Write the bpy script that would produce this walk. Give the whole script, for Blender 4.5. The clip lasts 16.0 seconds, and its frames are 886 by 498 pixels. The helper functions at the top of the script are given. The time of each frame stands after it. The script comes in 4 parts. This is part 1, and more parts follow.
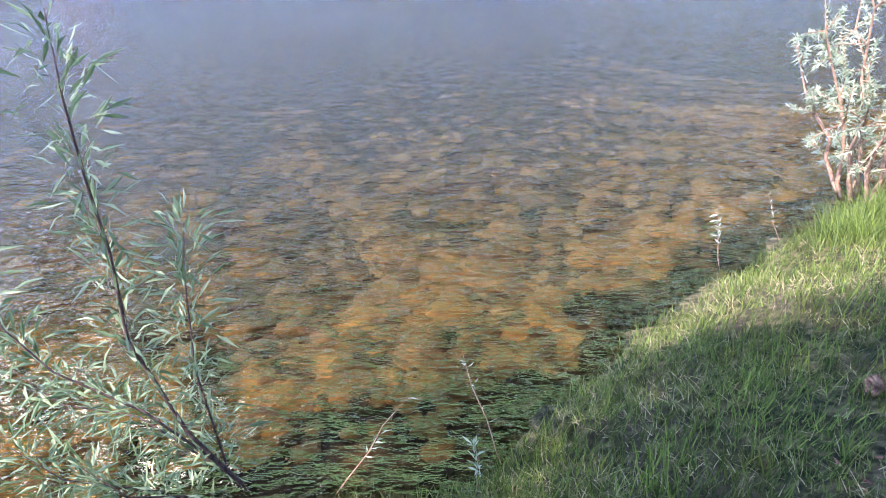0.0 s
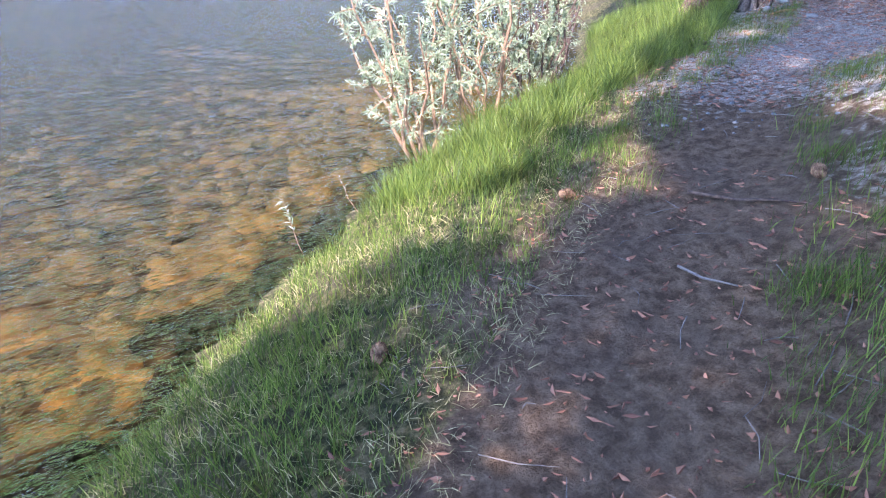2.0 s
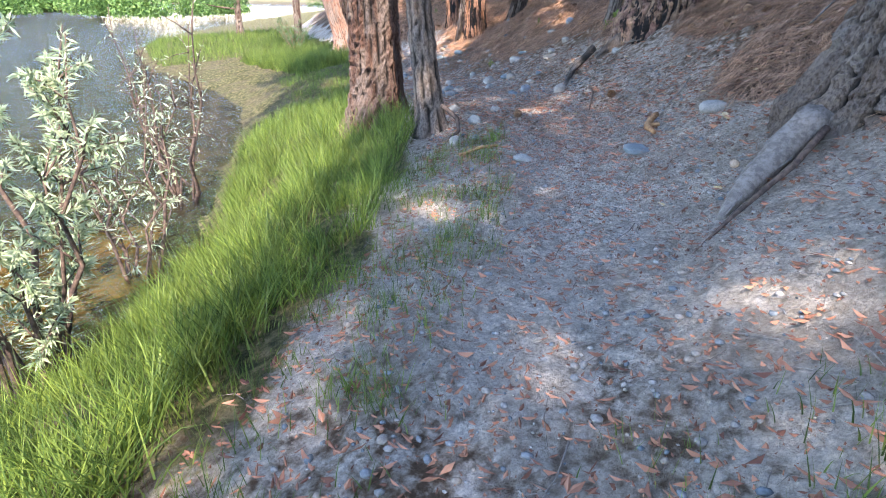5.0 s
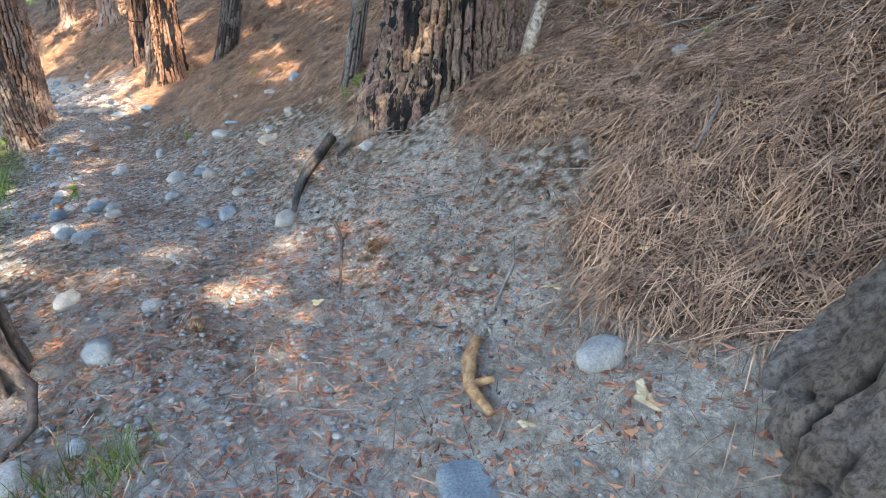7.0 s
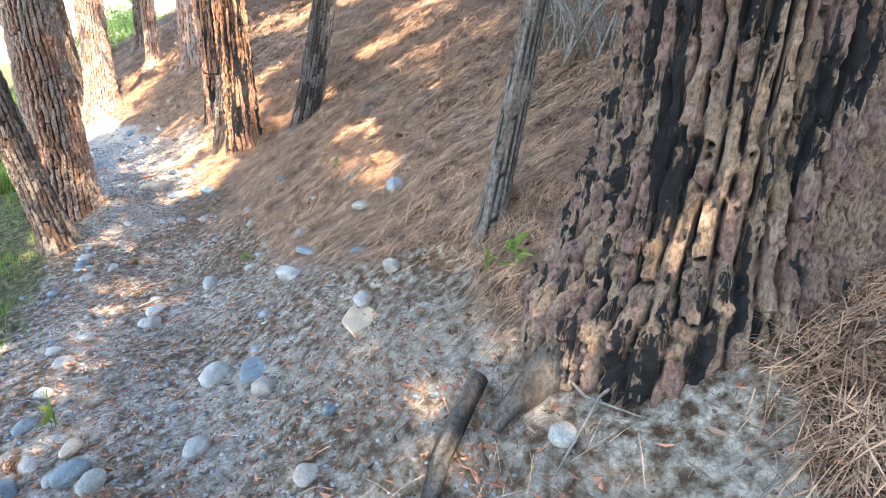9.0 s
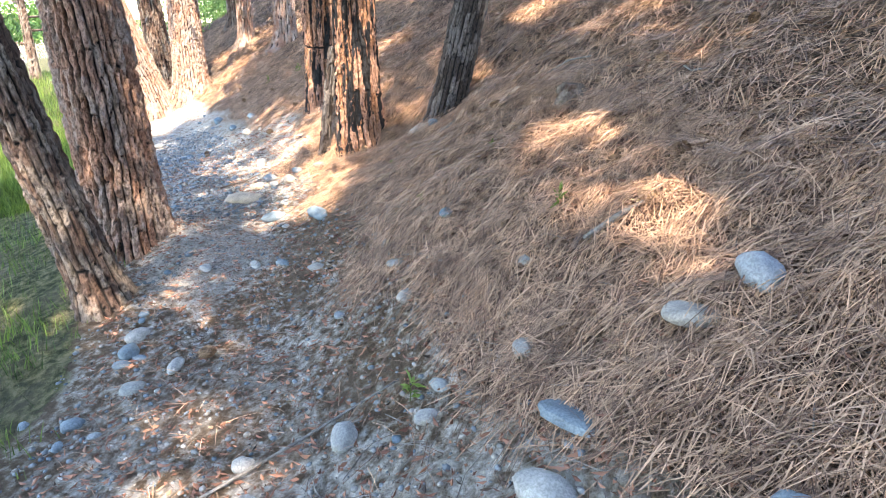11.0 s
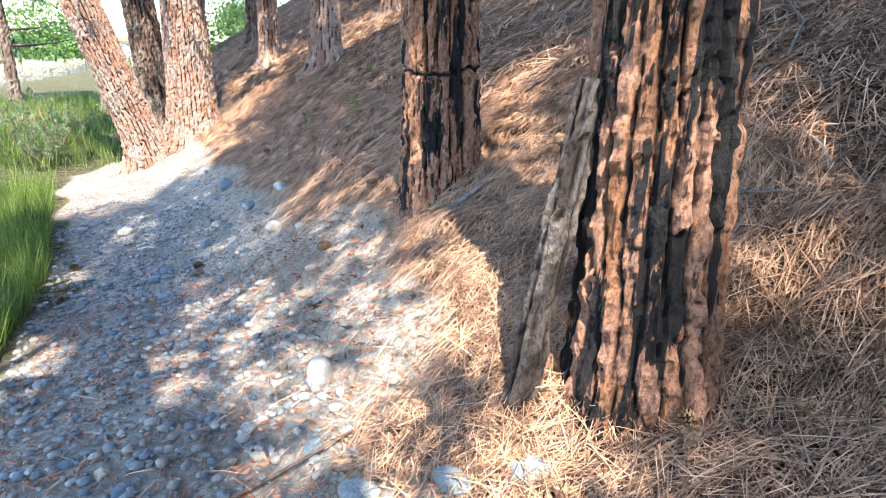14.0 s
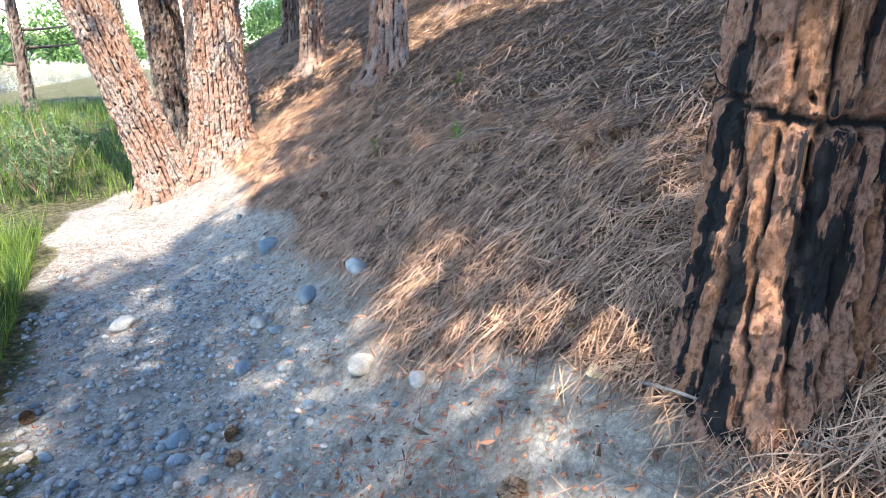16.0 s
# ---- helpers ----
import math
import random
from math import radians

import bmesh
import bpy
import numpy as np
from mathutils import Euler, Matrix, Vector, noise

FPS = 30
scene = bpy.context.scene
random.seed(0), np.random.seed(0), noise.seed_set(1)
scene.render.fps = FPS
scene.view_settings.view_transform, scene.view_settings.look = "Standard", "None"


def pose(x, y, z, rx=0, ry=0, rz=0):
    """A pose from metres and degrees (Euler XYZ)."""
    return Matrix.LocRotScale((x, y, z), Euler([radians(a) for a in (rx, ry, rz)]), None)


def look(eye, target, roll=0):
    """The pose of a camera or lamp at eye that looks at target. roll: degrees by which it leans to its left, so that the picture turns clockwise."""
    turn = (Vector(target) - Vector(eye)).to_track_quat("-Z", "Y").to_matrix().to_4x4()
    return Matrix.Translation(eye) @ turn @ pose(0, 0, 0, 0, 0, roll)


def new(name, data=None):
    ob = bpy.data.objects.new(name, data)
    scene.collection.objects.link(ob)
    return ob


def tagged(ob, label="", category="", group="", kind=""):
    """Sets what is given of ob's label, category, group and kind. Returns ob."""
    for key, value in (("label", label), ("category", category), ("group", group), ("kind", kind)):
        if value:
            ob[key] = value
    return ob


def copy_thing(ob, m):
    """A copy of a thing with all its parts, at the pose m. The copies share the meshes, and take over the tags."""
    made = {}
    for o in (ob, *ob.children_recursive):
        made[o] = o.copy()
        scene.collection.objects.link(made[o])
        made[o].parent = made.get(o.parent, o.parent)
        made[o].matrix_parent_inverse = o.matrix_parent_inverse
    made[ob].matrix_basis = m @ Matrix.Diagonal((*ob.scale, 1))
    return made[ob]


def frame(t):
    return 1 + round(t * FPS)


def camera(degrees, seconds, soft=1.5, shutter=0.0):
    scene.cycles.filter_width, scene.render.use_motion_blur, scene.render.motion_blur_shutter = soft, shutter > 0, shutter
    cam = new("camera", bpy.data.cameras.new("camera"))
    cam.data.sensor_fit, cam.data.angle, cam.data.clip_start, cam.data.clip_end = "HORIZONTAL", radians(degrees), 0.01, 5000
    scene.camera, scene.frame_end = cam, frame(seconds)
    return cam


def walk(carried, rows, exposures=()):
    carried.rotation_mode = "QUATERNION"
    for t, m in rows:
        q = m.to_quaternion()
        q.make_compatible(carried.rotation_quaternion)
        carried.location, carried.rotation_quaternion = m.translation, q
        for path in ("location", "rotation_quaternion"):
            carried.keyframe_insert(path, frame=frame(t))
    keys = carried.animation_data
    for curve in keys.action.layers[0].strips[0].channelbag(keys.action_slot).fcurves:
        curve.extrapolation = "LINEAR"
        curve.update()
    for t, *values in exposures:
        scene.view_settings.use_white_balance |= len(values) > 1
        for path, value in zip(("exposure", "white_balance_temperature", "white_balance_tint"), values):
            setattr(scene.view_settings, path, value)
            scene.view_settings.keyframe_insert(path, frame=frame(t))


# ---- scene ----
cam = camera(76.2, 16.0, soft=1.0)
PATH = [
    (0, (0.088, 0.014, 1.539), (0.005, 1.778, 0.599), -2.3),
    (0.5, (0.125, 0.031, 1.466), (0.198, 1.803, 0.54), -2.1),
    (1, (0.232, -0.002, 1.491), (0.674, 1.674, 0.494), -2.0),
    (1.5, (0.593, 0.025, 1.434), (1.465, 1.52, 0.432), 0.2),
    (2, (0.977, 0.145, 1.44), (1.898, 1.619, 0.451), 0.5),
    (2.5, (1.389, 0.399, 1.441), (2.395, 1.835, 0.478), 1.0),
    (3, (1.848, 0.745, 1.499), (3.014, 2.077, 0.569), 1.0),
    (3.2, (2.042, 0.905, 1.525), (3.273, 2.196, 0.62), 1.3),
    (5.3, (5.039, 2.491, 1.576), (6.682, 3.324, 0.796), 1.0),
    (5.5, (5.324, 2.625, 1.553), (7.016, 3.364, 0.784), 1.0),
    (6, (5.985, 2.792, 1.575), (7.775, 3.288, 0.835), 1.6),
    (6.5, (6.642, 2.897, 1.735), (8.476, 3.205, 1.0), 1.9),
    (7, (7.224, 3.083, 1.897), (9.083, 3.265, 1.182), 2.8),
    (7.5, (7.816, 3.17, 2.052), (9.688, 3.396, 1.386), 2.6),
    (8, (8.32, 3.448, 2.214), (10.19, 3.76, 1.575), 3.0),
    (8.5, (8.822, 3.757, 2.237), (10.685, 4.107, 1.601), 3.2),
    (9, (9.365, 4.078, 2.336), (11.207, 4.498, 1.682), 2.8),
    (9.2, (9.56, 4.24, 2.345), (11.389, 4.7, 1.68), 3.0),
    (11.3, (11.71, 6.128, 1.972), (13.454, 6.798, 1.257), 2.2),
    (11.5, (11.934, 6.363, 1.895), (13.677, 7.038, 1.184), 2.3),
    (12, (12.549, 6.835, 1.801), (14.299, 7.508, 1.105), 2.7),
    (12.5, (13.128, 7.295, 1.835), (14.881, 7.967, 1.146), 3.0),
    (13, (13.689, 7.766, 1.797), (15.445, 8.445, 1.122), 2.9),
    (13.5, (14.334, 8.293, 1.861), (16.093, 8.974, 1.197), 3.0),
    (14, (14.901, 8.816, 1.95), (16.652, 9.526, 1.293), 2.6),
    (14.5, (15.383, 9.218, 2.025), (17.124, 9.96, 1.376), 2.8),
    (15, (15.681, 9.641, 2.028), (17.411, 10.403, 1.374), 2.6),
    (15.5, (16.099, 10.073, 1.933), (17.827, 10.839, 1.281), 2.7),
    (16, (16.552, 10.545, 1.933), (18.274, 11.323, 1.278), 2.6),
]
EXPOSURES = [(0, 2.87, 6200, 35), (2, 2.98, 6400, 30), (3.2, 2.88, 6600, 27), (5.3, 2.92, 7250, 16), (7.5, 3.4, 8250, 12), (9.2, 3.75, 8100, 12), (12, 3.25, 7300, 11), (16, 2.88, 6750, 9)]
walk(cam, [(t, look(eye, target, roll)) for t, eye, target, roll in PATH], EXPOSURES)

# ---- daylight ----
SUN_EL, SUN_AZ = radians(60), math.atan2(-0.6, -0.8)
sun_dir = Vector((math.cos(SUN_EL) * math.cos(SUN_AZ), math.cos(SUN_EL) * math.sin(SUN_AZ), math.sin(SUN_EL)))
world = bpy.data.worlds.new("daylight")
scene.world = world
world.use_nodes = True
wn = world.node_tree
sky = wn.nodes.new("ShaderNodeTexSky")
sky.sky_type, sky.sun_disc = "NISHITA", False
sky.dust_density, sky.ozone_density = 0.15, 3.2
sky.sun_elevation, sky.sun_rotation = SUN_EL, math.pi / 2 - SUN_AZ
wn.nodes["Background"].inputs["Strength"].default_value = 0.15
wn.links.new(sky.outputs[0], wn.nodes["Background"].inputs["Color"])
sun = new("sun", bpy.data.lights.new("sun", "SUN"))
sun.data.energy, sun.data.angle, sun.data.color = 3.2, radians(0.53), (1.0, 0.95, 0.88)
sun.matrix_world = look(sun_dir * 60, (0, 0, 0))


# ---- materials ----
class Mat:
    """A small node builder round one Principled surface."""

    def __init__(self, name, rough=0.8, spec=0.3):
        self.m = bpy.data.materials.new(name)
        self.m.use_nodes = True
        self.t = self.m.node_tree
        self.b = self.t.nodes["Principled BSDF"]
        self.b.inputs["Roughness"].default_value = rough
        self.b.inputs["Specular IOR Level"].default_value = spec

    def node(self, kind, **sets):
        n = self.t.nodes.new("ShaderNode" + kind)
        for key, value in sets.items():
            if key in n.inputs:
                n.inputs[key].default_value = value
        return n

    def link(self, a, b):
        self.t.links.new(a, b)
        return b

    def coords(self, scale=(1, 1, 1), which="Object"):
        c, mp = self.node("TexCoord"), self.node("Mapping")
        mp.inputs["Scale"].default_value = scale
        self.link(c.outputs[which], mp.inputs[0])
        return mp.outputs[0]

    def noise(self, vec, scale, detail=6, rough=0.6):
        n = self.node("TexNoise", Scale=scale, Detail=detail, Roughness=rough)
        self.link(vec, n.inputs["Vector"])
        r = self.node("MapRange")
        r.inputs["From Min"].default_value, r.inputs["From Max"].default_value = 0.28, 0.72
        self.link(n.outputs["Fac"], r.inputs["Value"])
        return r.outputs[0]

    def ramp(self, fac, *stops):
        r = self.node("ValToRGB")
        e = r.color_ramp.elements
        while len(e) < len(stops):
            e.new(0.5)
        for el, (pos, col) in zip(e, stops):
            el.position, el.color = pos, (*col, 1) if len(col) == 3 else col
        self.link(fac, r.inputs[0])
        return r.outputs[0]

    def mix(self, fac, a, b, mode="MIX"):
        n = self.t.nodes.new("ShaderNodeMix")
        n.data_type, n.blend_type = "RGBA", mode
        for value, sock in ((fac, n.inputs[0]), (a, n.inputs[6]), (b, n.inputs[7])):
            if isinstance(value, bpy.types.NodeSocket):
                self.link(value, sock)
            else:
                sock.default_value = value if isinstance(value, float) else (*value, 1)
        return n.outputs[2]

    def attr(self, name, out="Fac"):
        n = self.node("Attribute")
        n.attribute_name = name
        return n.outputs[out]

    def math(self, op, a, b=0.5):
        n = self.node("Math")
        n.operation = op
        for value, sock in ((a, n.inputs[0]), (b, n.inputs[1])):
            if isinstance(value, bpy.types.NodeSocket):
                self.link(value, sock)
            else:
                sock.default_value = value
        return n.outputs[0]

    def color(self, sock):
        self.link(sock, self.b.inputs["Base Color"])
        return self

    def bump(self, height, strength=0.5, dist=0.02):
        n = self.node("Bump", Strength=strength, Distance=dist)
        self.link(height, n.inputs["Height"])
        self.link(n.outputs[0], self.b.inputs["Normal"])
        return self

    def random(self, which="island"):
        if which == "island":
            return self.node("NewGeometry").outputs["Random Per Island"]
        return self.node("ObjectInfo").outputs["Random"]


def ground_material():
    m = Mat("forest_ground", 0.95, 0.15)
    v = m.coords()
    fine, mid, big = m.noise(v, 95, 5, 0.75), m.noise(v, 16, 6), m.noise(v, 1.6, 4)
    soil = m.ramp(mid, (0.2, (0.11, 0.072, 0.046)), (0.52, (0.2, 0.136, 0.088)), (0.85, (0.29, 0.207, 0.142)))
    sand = m.ramp(mid, (0.12, (0.36, 0.32, 0.275)), (0.42, (0.58, 0.525, 0.46)), (0.85, (0.75, 0.695, 0.63)))
    grit = m.node("TexVoronoi", Scale=46.0, Randomness=1.0)
    m.link(v, grit.inputs["Vector"])
    bits = m.ramp(m.node("SeparateColor").outputs[0], (0.0, (0.78, 0.78, 0.8)), (0.5, (1, 1, 1)), (1.0, (1.2, 1.18, 1.15)))
    m.link(grit.outputs["Color"], bits.node.inputs[0].links[0].from_node.inputs[0])
    rims = m.ramp(grit.outputs["Distance"], (0.25, (1, 1, 1)), (0.75, (0.68, 0.66, 0.64)))
    sand = m.mix(0.8, m.mix(0.7, sand, bits, "MULTIPLY"), rims, "MULTIPLY")
    streak = m.noise(v, 34, 5, 0.7)
    needle = m.ramp(m.math("ADD", m.math("MULTIPLY", fine, 0.5), m.math("MULTIPLY", streak, 0.5)), (0.32, (0.03, 0.02, 0.015)), (0.5, (0.11, 0.07, 0.05)), (0.68, (0.36, 0.24, 0.165)))
    turf = m.ramp(mid, (0.3, (0.045, 0.05, 0.02)), (0.55, (0.12, 0.12, 0.05)), (0.8, (0.24, 0.2, 0.1)))
    sep = m.node("SeparateColor")
    m.link(m.attr("cover", "Color"), sep.inputs[0])
    jag = m.math("SUBTRACT", mid, 0.5)

    def edge(s):
        return m.ramp(m.math("ADD", s, m.math("MULTIPLY", jag, 0.55)), (0.36, (0, 0, 0)), (0.62, (1, 1, 1)))

    c = m.mix(edge(sep.outputs[1]), soil, sand)
    c = m.mix(edge(sep.outputs[0]), c, needle)
    c = m.mix(edge(sep.outputs[2]), c, turf)
    specks = m.ramp(fine, (0.32, (0.35, 0.32, 0.3)), (0.48, (1, 1, 1)), (0.7, (1.4, 1.36, 1.33)))
    c = m.mix(0.33, c, specks, "MULTIPLY")
    c = m.mix(m.ramp(big, (0.4, (0, 0, 0)), (0.7, (0.35, 0.35, 0.35))), c, (0.16, 0.12, 0.09))
    return m.color(c).bump(m.math("ADD", fine, m.math("MULTIPLY", mid, 2.0)), 1.0, 0.04).m


def bed_material():
    m = Mat("river_bed_silt", 0.9, 0.2)
    v = m.coords()
    n = m.noise(v, 3.0, 5)
    c = m.ramp(n, (0.3, (0.025, 0.022, 0.016)), (0.5, (0.06, 0.046, 0.026)), (0.7, (0.13, 0.09, 0.042)))
    return m.color(c).bump(n, 0.6, 0.05).m


def bark_material(name, plate, dark, ash, char=0.0):
    """Plated pine bark: pale plates, grey flakes, and furrows darkened by the depth kept in the mesh."""
    m = Mat(name, 0.92, 0.15)
    v = m.coords((1, 1, 0.28))
    vs = m.coords((1, 1, 0.6))
    n, f = m.noise(v, 9, 6), m.noise(vs, 60, 6, 0.7)
    tone = m.attr("tone")
    plates = m.mix(m.ramp(m.math("ADD", m.math("MULTIPLY", n, 0.6), m.math("MULTIPLY", tone, 0.5)), (0.4, (0, 0, 0)), (0.7, (1, 1, 1))), plate, ash)
    plates = m.mix(0.8, plates, m.ramp(tone, (0.0, (0.6, 0.55, 0.52)), (0.5, (1, 1, 1)), (1.0, (1.3, 1.28, 1.25))), "MULTIPLY")
    plates = m.mix(0.8, plates, m.ramp(f, (0.28, (0.4, 0.36, 0.34)), (0.5, (0.9, 0.87, 0.85)), (0.75, (1.2, 1.16, 1.12))), "MULTIPLY")
    # Furrow depth blends to near-black: dark inner bark plus crease shade, both as colour.
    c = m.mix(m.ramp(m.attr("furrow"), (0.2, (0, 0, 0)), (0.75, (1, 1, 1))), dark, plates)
    if char:
        burn = m.math("ADD", m.noise(m.coords((1, 1, 0.09)), 11.0, 5), m.math("MULTIPLY", m.math("SUBTRACT", tone, 0.5), -0.22))
        c = m.mix(m.ramp(burn, (0.66 - char, (0, 0, 0)), (0.74 - char, (1, 1, 1))), c, (0.02, 0.019, 0.02))
    return m.color(c).bump(m.math("ADD", f, n), 0.9, 0.02).m


def leafy(name, dark, light, rough=0.55, trans=0.35, patch=0.0):
    """Thin leaves and blades: colour varies by the leaf, and light shines through."""
    m = Mat(name, rough, 0.35)
    c = m.ramp(m.random(), (0.0, dark), (1.0, light))
    if patch:
        tone = m.noise(m.coords(), patch, 4, 0.65)
        c = m.mix(0.85, c, m.ramp(tone, (0.15, (0.42, 0.38, 0.36)), (0.55, (1, 1, 1)), (0.9, (1.35, 1.3, 1.22))), "MULTIPLY")
    m.color(c)
    if trans:
        tr, mx = m.node("BsdfTranslucent"), m.node("MixShader")
        m.link(c, tr.inputs[0])
        mx.inputs[0].default_value = trans
        m.link(m.b.outputs[0], mx.inputs[1])
        m.link(tr.outputs[0], mx.inputs[2])
        m.link(mx.outputs[0], m.t.nodes["Material Output"].inputs[0])
    return m.m


def stone_material(name, a, b, c):
    m = Mat(name, 0.75, 0.3)
    v = m.coords()
    n, f = m.noise(v, 7, 5), m.noise(v, 120, 4, 0.8)
    col = m.ramp(m.random("object"), (0.0, a), (0.5, b), (1.0, c))
    col = m.mix(0.7, col, m.ramp(n, (0.3, (0.65, 0.65, 0.67)), (0.7, (1.2, 1.18, 1.12))), "MULTIPLY")
    col = m.mix(0.6, col, m.ramp(f, (0.35, (0.6, 0.6, 0.6)), (0.5, (1, 1, 1)), (0.68, (1.3, 1.3, 1.3))), "MULTIPLY")
    return m.color(col).bump(m.math("ADD", n, m.math("MULTIPLY", f, 0.3)), 0.35, 0.01).m


def gravel_material(name, stops):
    m = Mat(name, 0.8, 0.3)
    f = m.noise(m.coords(), 90, 4, 0.7)
    col = m.ramp(m.random(), *stops)
    col = m.mix(0.6, col, m.ramp(f, (0.3, (0.6, 0.6, 0.6)), (0.7, (1.25, 1.25, 1.25))), "MULTIPLY")
    return m.color(col).bump(f, 0.3, 0.005).m


def wood_material(name, a, b):
    m = Mat(name, 0.85, 0.2)
    n = m.noise(m.coords((1, 1, 1)), 28, 6, 0.7)
    return m.color(m.ramp(n, (0.3, a), (0.7, b))).bump(n, 0.6, 0.006).m


def water_material():
    """Rippled river water: mirrors the sky, and shows the bed through a bent, slightly blurred surface."""
    m = Mat("river_water", 0.02)
    v = m.coords((1.0, 2.3, 1.0))
    w0, w1, w2 = m.noise(v, 0.7, 2, 0.5), m.noise(v, 2.4, 3, 0.55), m.noise(v, 7.5, 3, 0.6)
    h = m.math("ADD", m.math("MULTIPLY", w0, 2.2), m.math("ADD", m.math("MULTIPLY", w1, 1.5), m.math("MULTIPLY", w2, 0.55)))
    bump = m.node("Bump", Strength=1.0, Distance=0.17)
    m.link(h, bump.inputs["Height"])
    fres, clear, bend, gloss = m.node("Fresnel", IOR=1.33), m.node("BsdfTransparent"), m.node("BsdfRefraction", IOR=1.2, Roughness=0.12), m.node("BsdfGlossy", Roughness=0.025)
    under, mx = m.node("MixShader"), m.node("MixShader")
    clear.inputs[0].default_value = (0.78, 0.72, 0.58, 1)
    bend.inputs[0].default_value = (0.78, 0.72, 0.58, 1)
    under.inputs[0].default_value = 0.62
    m.link(clear.outputs[0], under.inputs[1])
    m.link(bend.outputs[0], under.inputs[2])
    for n in (fres, gloss, bend):
        m.link(bump.outputs[0], n.inputs["Normal"])
    m.link(m.math("MULTIPLY", m.math("SUBTRACT", fres.outputs[0], 0.03), 4.3), mx.inputs[0])
    m.link(under.outputs[0], mx.inputs[1])
    m.link(gloss.outputs[0], mx.inputs[2])
    m.link(mx.outputs[0], m.t.nodes["Material Output"].inputs[0])
    m.t.nodes.remove(m.b)
    return m.m


M_GROUND, M_BED, M_WATER = ground_material(), bed_material(), water_material()
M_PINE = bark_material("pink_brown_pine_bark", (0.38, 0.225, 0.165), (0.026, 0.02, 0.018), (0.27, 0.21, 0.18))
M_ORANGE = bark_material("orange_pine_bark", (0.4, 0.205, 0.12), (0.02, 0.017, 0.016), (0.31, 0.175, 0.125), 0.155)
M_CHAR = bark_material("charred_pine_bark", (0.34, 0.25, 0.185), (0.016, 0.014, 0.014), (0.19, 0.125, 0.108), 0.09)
# M_PINE's bark darkened, so the colour carries the shade on the riverside trunk.
M_SHADEDPINE = bark_material("shaded_red_brown_bark", (0.15, 0.088, 0.066), (0.018, 0.015, 0.014), (0.14, 0.108, 0.092))
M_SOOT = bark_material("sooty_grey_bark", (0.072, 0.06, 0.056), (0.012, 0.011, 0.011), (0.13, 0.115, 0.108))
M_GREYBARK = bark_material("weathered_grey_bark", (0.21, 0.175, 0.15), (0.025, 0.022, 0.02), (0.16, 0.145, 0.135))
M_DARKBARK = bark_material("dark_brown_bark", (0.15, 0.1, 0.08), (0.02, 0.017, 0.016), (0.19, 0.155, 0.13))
M_GRASS = leafy("fresh_green_grass", (0.035, 0.075, 0.014), (0.2, 0.275, 0.055), 0.55, 0.4, 2.6)
M_DRYGRASS = leafy("yellowed_grass", (0.3, 0.27, 0.12), (0.5, 0.45, 0.24))
M_NEEDLE = leafy("dry_pine_needles", (0.085, 0.038, 0.024), (0.58, 0.355, 0.225), 0.6, 0.0, 6.0)
M_WILLOW = leafy("silvery_willow_leaves", (0.15, 0.21, 0.11), (0.46, 0.52, 0.35), 0.5, 0.4)
M_WILLOWGREEN = leafy("green_willow_leaves", (0.06, 0.11, 0.04), (0.24, 0.32, 0.16), 0.45, 0.35)
M_PINELEAF = leafy("green_pine_needles", (0.02, 0.06, 0.015), (0.07, 0.14, 0.04), 0.5, 0.2)
M_LEAF = leafy("red_brown_leaf_litter", (0.13, 0.05, 0.032), (0.4, 0.185, 0.11), 0.7, 0.1)
M_FLAKE = leafy("dark_bark_flakes", (0.022, 0.015, 0.012), (0.2, 0.125, 0.09), 0.85, 0.0)
M_SCRUB = leafy("broadleaf_scrub", (0.04, 0.1, 0.02), (0.16, 0.27, 0.07), 0.5, 0.3)
M_STONE = stone_material("grey_river_stone", (0.2, 0.22, 0.24), (0.28, 0.28, 0.265), (0.26, 0.25, 0.22))
M_PALE = stone_material("pale_granite_cobble", (0.27, 0.262, 0.245), (0.33, 0.312, 0.285), (0.29, 0.25, 0.21))
M_BLUE = stone_material("blue_grey_slate_stone", (0.105, 0.14, 0.165), (0.145, 0.18, 0.2), (0.18, 0.205, 0.215))
M_TAN = stone_material("tan_sandstone", (0.45, 0.35, 0.26), (0.42, 0.31, 0.22), (0.5, 0.38, 0.28))
M_GRAVEL = gravel_material("mixed_gravel", ((0.0, (0.085, 0.108, 0.125)), (0.45, (0.18, 0.19, 0.195)), (0.75, (0.22, 0.185, 0.15)), (1.0, (0.29, 0.27, 0.25))))
M_BEDSTONE = gravel_material("algae_covered_river_stones", ((0.0, (0.08, 0.06, 0.03)), (0.35, (0.33, 0.2, 0.055)), (0.7, (0.44, 0.28, 0.085)), (1.0, (0.23, 0.165, 0.09))))
M_DEADWOOD = wood_material("grey_dead_wood", (0.115, 0.1, 0.088), (0.21, 0.185, 0.165))
M_SPLIT = wood_material("split_weathered_wood", (0.12, 0.085, 0.06), (0.34, 0.28, 0.22))
M_FRESHWOOD = wood_material("orange_fresh_wood", (0.2, 0.1, 0.05), (0.42, 0.24, 0.12))
M_STEM = wood_material("dark_willow_stem", (0.05, 0.035, 0.03), (0.13, 0.09, 0.07))
M_TANSTEM = wood_material("tan_willow_stem", (0.2, 0.12, 0.075), (0.36, 0.24, 0.15))
M_CONE = wood_material("brown_cone_scales", (0.09, 0.05, 0.03), (0.28, 0.17, 0.1))
M_PAPER = wood_material("dry_tan_leaf", (0.5, 0.36, 0.18), (0.66, 0.52, 0.32))


